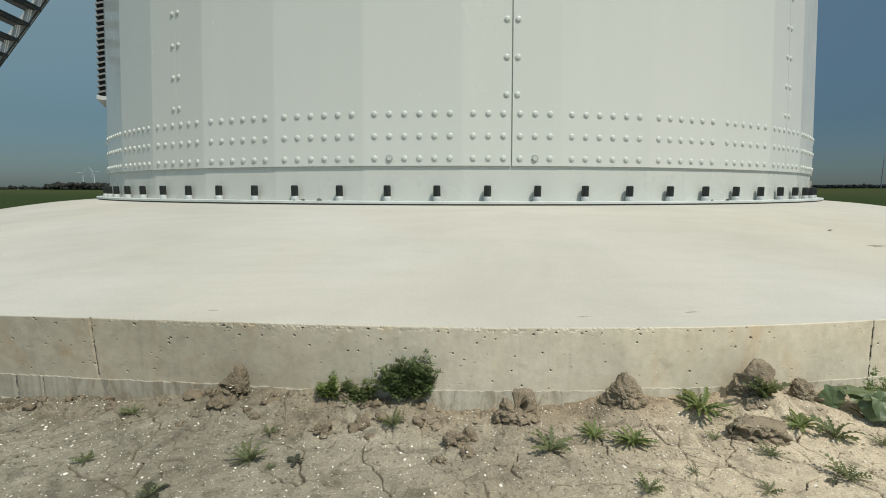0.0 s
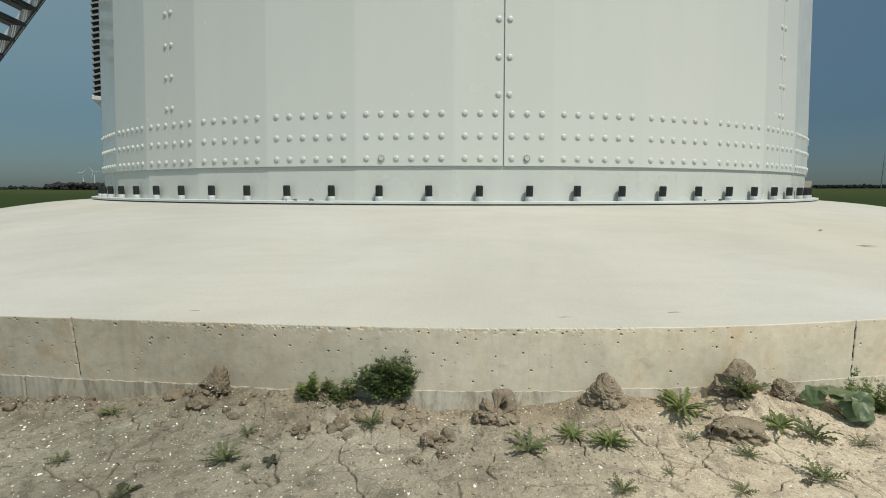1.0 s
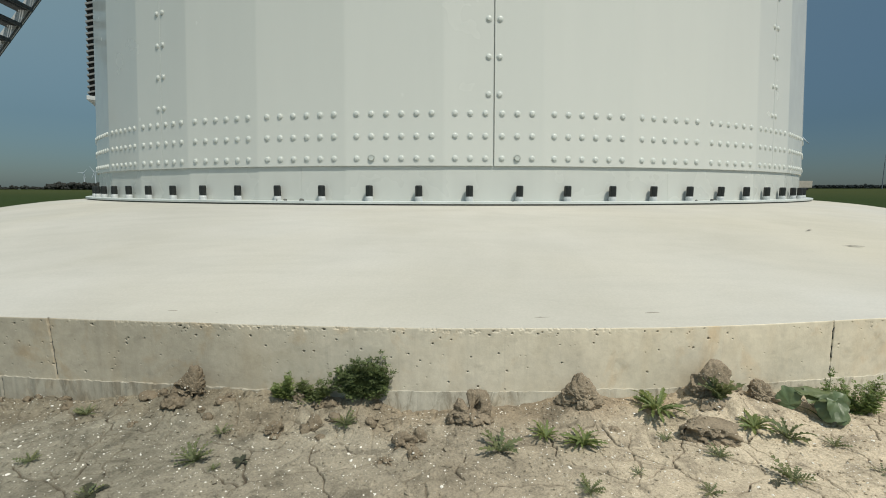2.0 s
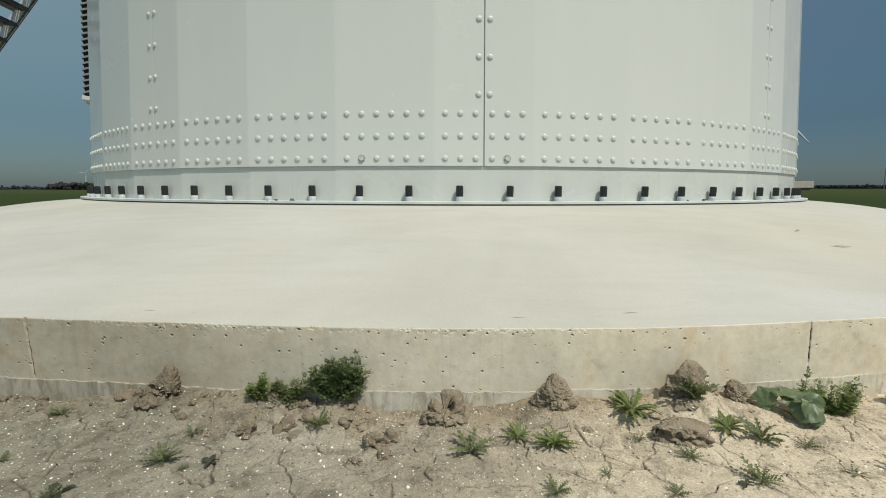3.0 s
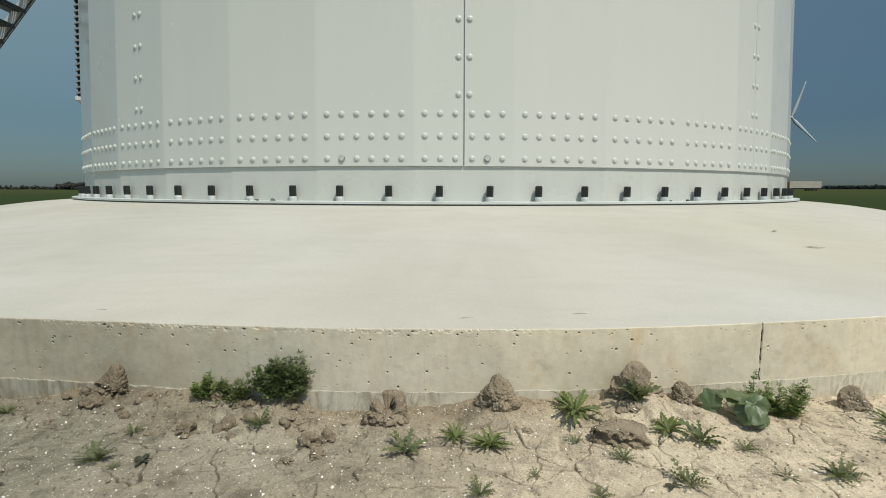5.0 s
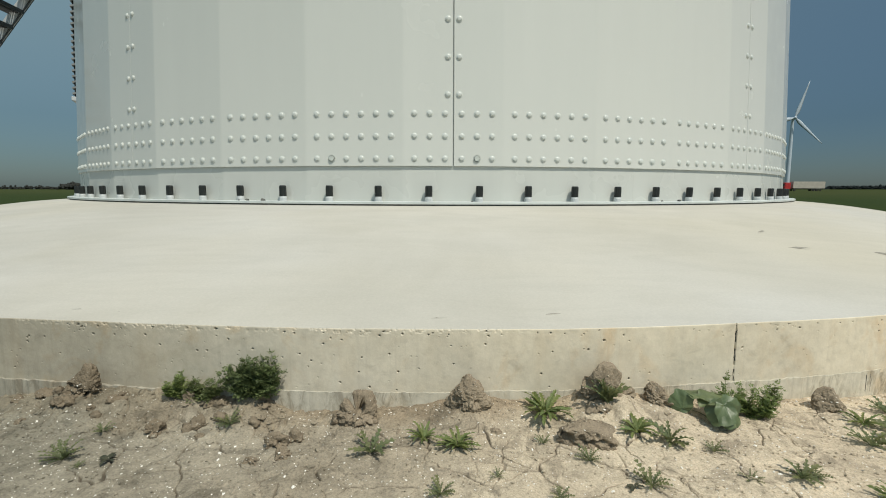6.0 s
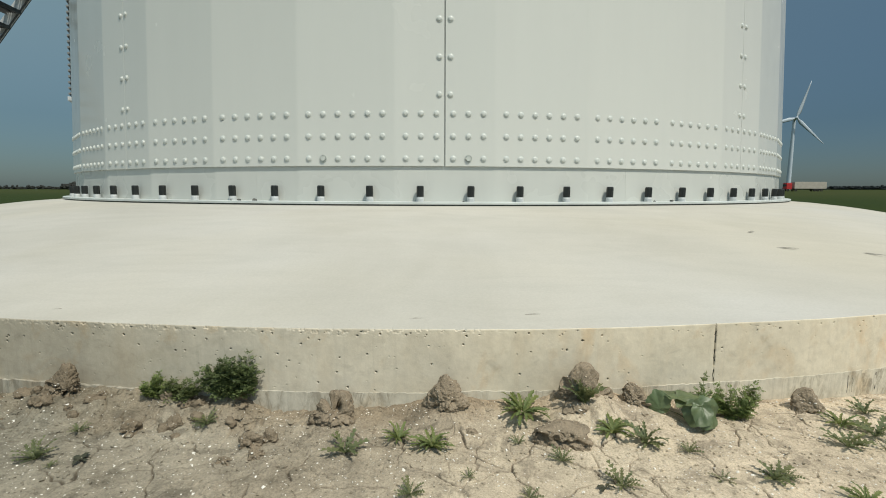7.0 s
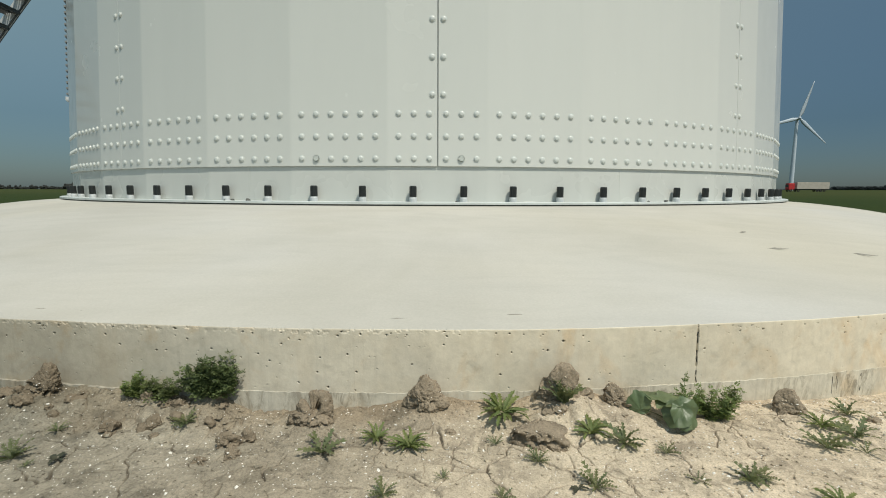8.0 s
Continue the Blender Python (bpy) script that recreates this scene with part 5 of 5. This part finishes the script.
feathery(-0.104, -5.672, 0.074, 0.020, 0.108, 34, 41, M_BUSH, "dense dark green bushy weed against the concrete edge", 0.026,
         lambda u: float(np.interp(u, [-1, -.75, -.5, -.25, 0, .25, .45, .6, .7, 1], [.50, .78, .70, .92, .84, 1.0, .96, 1.02, .62, .55])))
feathery(-0.225, -5.668, 0.050, 0.018, 0.054, 10, 42, M_BUSH, "low dark green feathery weed against the concrete edge", 0.022)
feathery(-0.290, -5.666, 0.034, 0.018, 0.056, 7, 43, M_BRIGHT, "small green feathery weed against the concrete edge", 0.020)
feathery(1.012, -5.632, 0.034, 0.016, 0.104, 7, 44, M_BRIGHT, "leafy green weed with upright shoots at the concrete edge", 0.020)
feathery(1.080, -5.636, 0.060, 0.022, 0.094, 15, 45, M_BRIGHT, "bushy light green weed at the concrete edge", 0.020, lambda u: float(np.interp(u, [-1, -.5, 0, .5, 1], [.6, .85, .8, 1.0, .8])))


def broad_leaf_mesh(seed, radius, cup, fold):
    """A large lobed round leaf, attached at the origin, spreading along +x."""
    rnd = random.Random(seed)
    bm = bmesh.new()
    rings, n = [], 60
    top = bm.verts.new((0, 0, 0))
    for q in (0.15, 0.3, 0.45, 0.6, 0.75, 0.9, 1.0):
        ring = []
        for k in range(n):
            a = 2 * math.pi * k / n
            rr = radius * q * (1 + q * (0.05 * math.cos(5 * a) + 0.035 * math.cos(9 * a + seed) + 0.03 * rnd.uniform(-1, 1)))
            x, y = radius * .55 * q + rr * math.cos(a), rr * math.sin(a)
            z = -cup * (x * x + y * y) / radius + fold * abs(y) + radius * q * (0.10 * math.sin(2 * a + seed) + .05 * math.sin(5 * a + 2 * seed)) + radius * q * 0.010 * math.cos(11 * a) + radius * q * q * (0.09 * math.sin(3 * a + seed) + 0.05 * math.sin(7 * a + 2 * seed)) + radius * (0.10 * noise.noise((x * 60, y * 60, seed)) + 0.05 * noise.noise((x * 140, y * 140, seed))) * q
            ring.append(bm.verts.new((x, y, z)))
        rings.append(ring)
    for k in range(n):
        bm.faces.new((top, rings[0][k], rings[0][(k + 1) % n]))
    for a, b in zip(rings, rings[1:]):
        for k in range(n):
            bm.faces.new((a[k], b[k], b[(k + 1) % n], a[(k + 1) % n]))
    return finish(bm, M_BROAD, "broad_leaf", True)


bx, by = 0.962, -5.672
broad = thing("broad_leaved_plant", pose(bx, by, ground_z(bx, by)), "low plant with large round green leaves on the soil", "plant")
# each leaf: where its stalk meets it, the way it points, the way its face looks, radius, cup, fold
for k, (x, y, z, way, face, rad, cup, fold) in enumerate((
        (.008, -.022, .054, (.72, -.30, -.62), (.22, -.84, .50), .036, .22, .10),
        (.020, .012, .056, (-1.0, -.10, -.02), (.02, -.10, 1.0), .034, .08, .06),
        (-.062, .018, .026, (-.22, .15, .95), (-.25, -.92, .25), .027, .06, .10),
        (.010, -.020, .052, (-.55, -.42, -.70), (-.45, -.70, .55), .031, .16, .06),
        (-.040, .032, .054, (1.0, .10, .02), (.0, .02, 1.0), .034, .05, .05))):
    wx, wz = Vector(way).normalized(), Vector(face)
    wz = (wz - wx * wz.dot(wx)).normalized()
    wy = wz.cross(wx)
    turn = Matrix.Identity(4)
    for r in range(3):
        turn[r][0], turn[r][1], turn[r][2], turn[r][3] = wx[r], wy[r], wz[r], (x, y, z)[r]
    leaf = part("broad_leaf", broad_leaf_mesh(60 + k, rad, cup, fold), None, broad)
    leaf.matrix_local = turn
    bm = bmesh.new()
    prev = None
    for i in range(6):
        s = i / 5
        p = Vector((x * s + .01 * math.sin(3 * s), y * s, z * (1 - (1 - s) ** 1.6)))
        ringv = [bm.verts.new(p + Vector((.0024 * math.cos(q), .0024 * math.sin(q), 0))) for q in (0, 1.57, 3.14, 4.71)]
        if prev:
            for j in range(4):
                bm.faces.new((prev[j], prev[(j + 1) % 4], ringv[(j + 1) % 4], ringv[j]))
        prev = ringv
    part("leaf_stalk", bm, M_BROAD, broad)


# ---- scraps on the concrete ----
def slab_z(x, y):
    return float(cone_z(math.hypot(x, y)))


rnd = random.Random(77)
for x, y, rz, L in ((1.745, -4.772, -8, .085), (0.299, -5.187, 3, .022), (0.319, -5.253, 6, .020), (-0.823, -5.359, 0, .035), (2.078, -4.766, -40, .10), (1.755, -4.511, 35, .06),
                    (-0.62, -5.545, 4, .05), (-0.50, -5.560, -6, .03), (-0.12, -5.585, 3, .045), (0.16, -5.600, -4, .03), (0.33, -5.575, 8, .05), (0.02, -5.555, 0, .025), (0.62, -5.530, 10, .04), (-0.30, -5.40, 5, .02)):
    bm = bmesh.new()
    ring = []
    for i in range(9):
        s = i / 8
        w = L * .055 * math.sin(math.pi * min(.96, s + .04)) * rnd.uniform(.6, 1.2)
        ring.append([bm.verts.new((L * (s - .5), w, 0.0)), bm.verts.new((L * (s - .5), 0, w * .9 + .001)), bm.verts.new((L * (s - .5), -w, 0.0))])
    for a, b in zip(ring, ring[1:]):
        bm.faces.new((a[0], a[1], b[1], b[0]))
        bm.faces.new((a[1], a[2], b[2], b[1]))
    ob = new("mortar_scrap", finish(bm, M_SMEAR, "mortar_scrap"))
    tilt = math.degrees(math.atan((Z_FLANGE - Z_EDGE) / (R_EDGE - R_FLANGE)))
    ob.matrix_world = Matrix.Translation((x, y, slab_z(x, y) + .001)) @ pose(0, 0, 0, 0, 0, math.degrees(math.atan2(x, -y))) @ pose(0, 0, 0, tilt, 0, rz - math.degrees(math.atan2(x, -y)))
    tagged(ob, "thin dark scrap of mortar stuck on the concrete slope", "mortar scrap", "scraps on the concrete")

for deg, L in ((-12.6, .030), (-11.1, .036), (-13.4, .016), (23.4, .026), (25.4, .034), (6.2, .014)):
    me = clod_mesh([(0, 0, 0, L * .6, L * .35, L * .28)], int(deg * 7), 1.0, 2)
    me.materials[0] = M_GROUT
    a = radians(deg)
    ob = new("flange_debris", me)
    ob.matrix_world = pose(4.075 * math.sin(a), -4.075 * math.cos(a), 0.4875 + L * .09, 0, 0, deg)
    tagged(ob, "dark crumb of dirt lying on the tower flange", "dirt crumb", "crumbs on the flange")
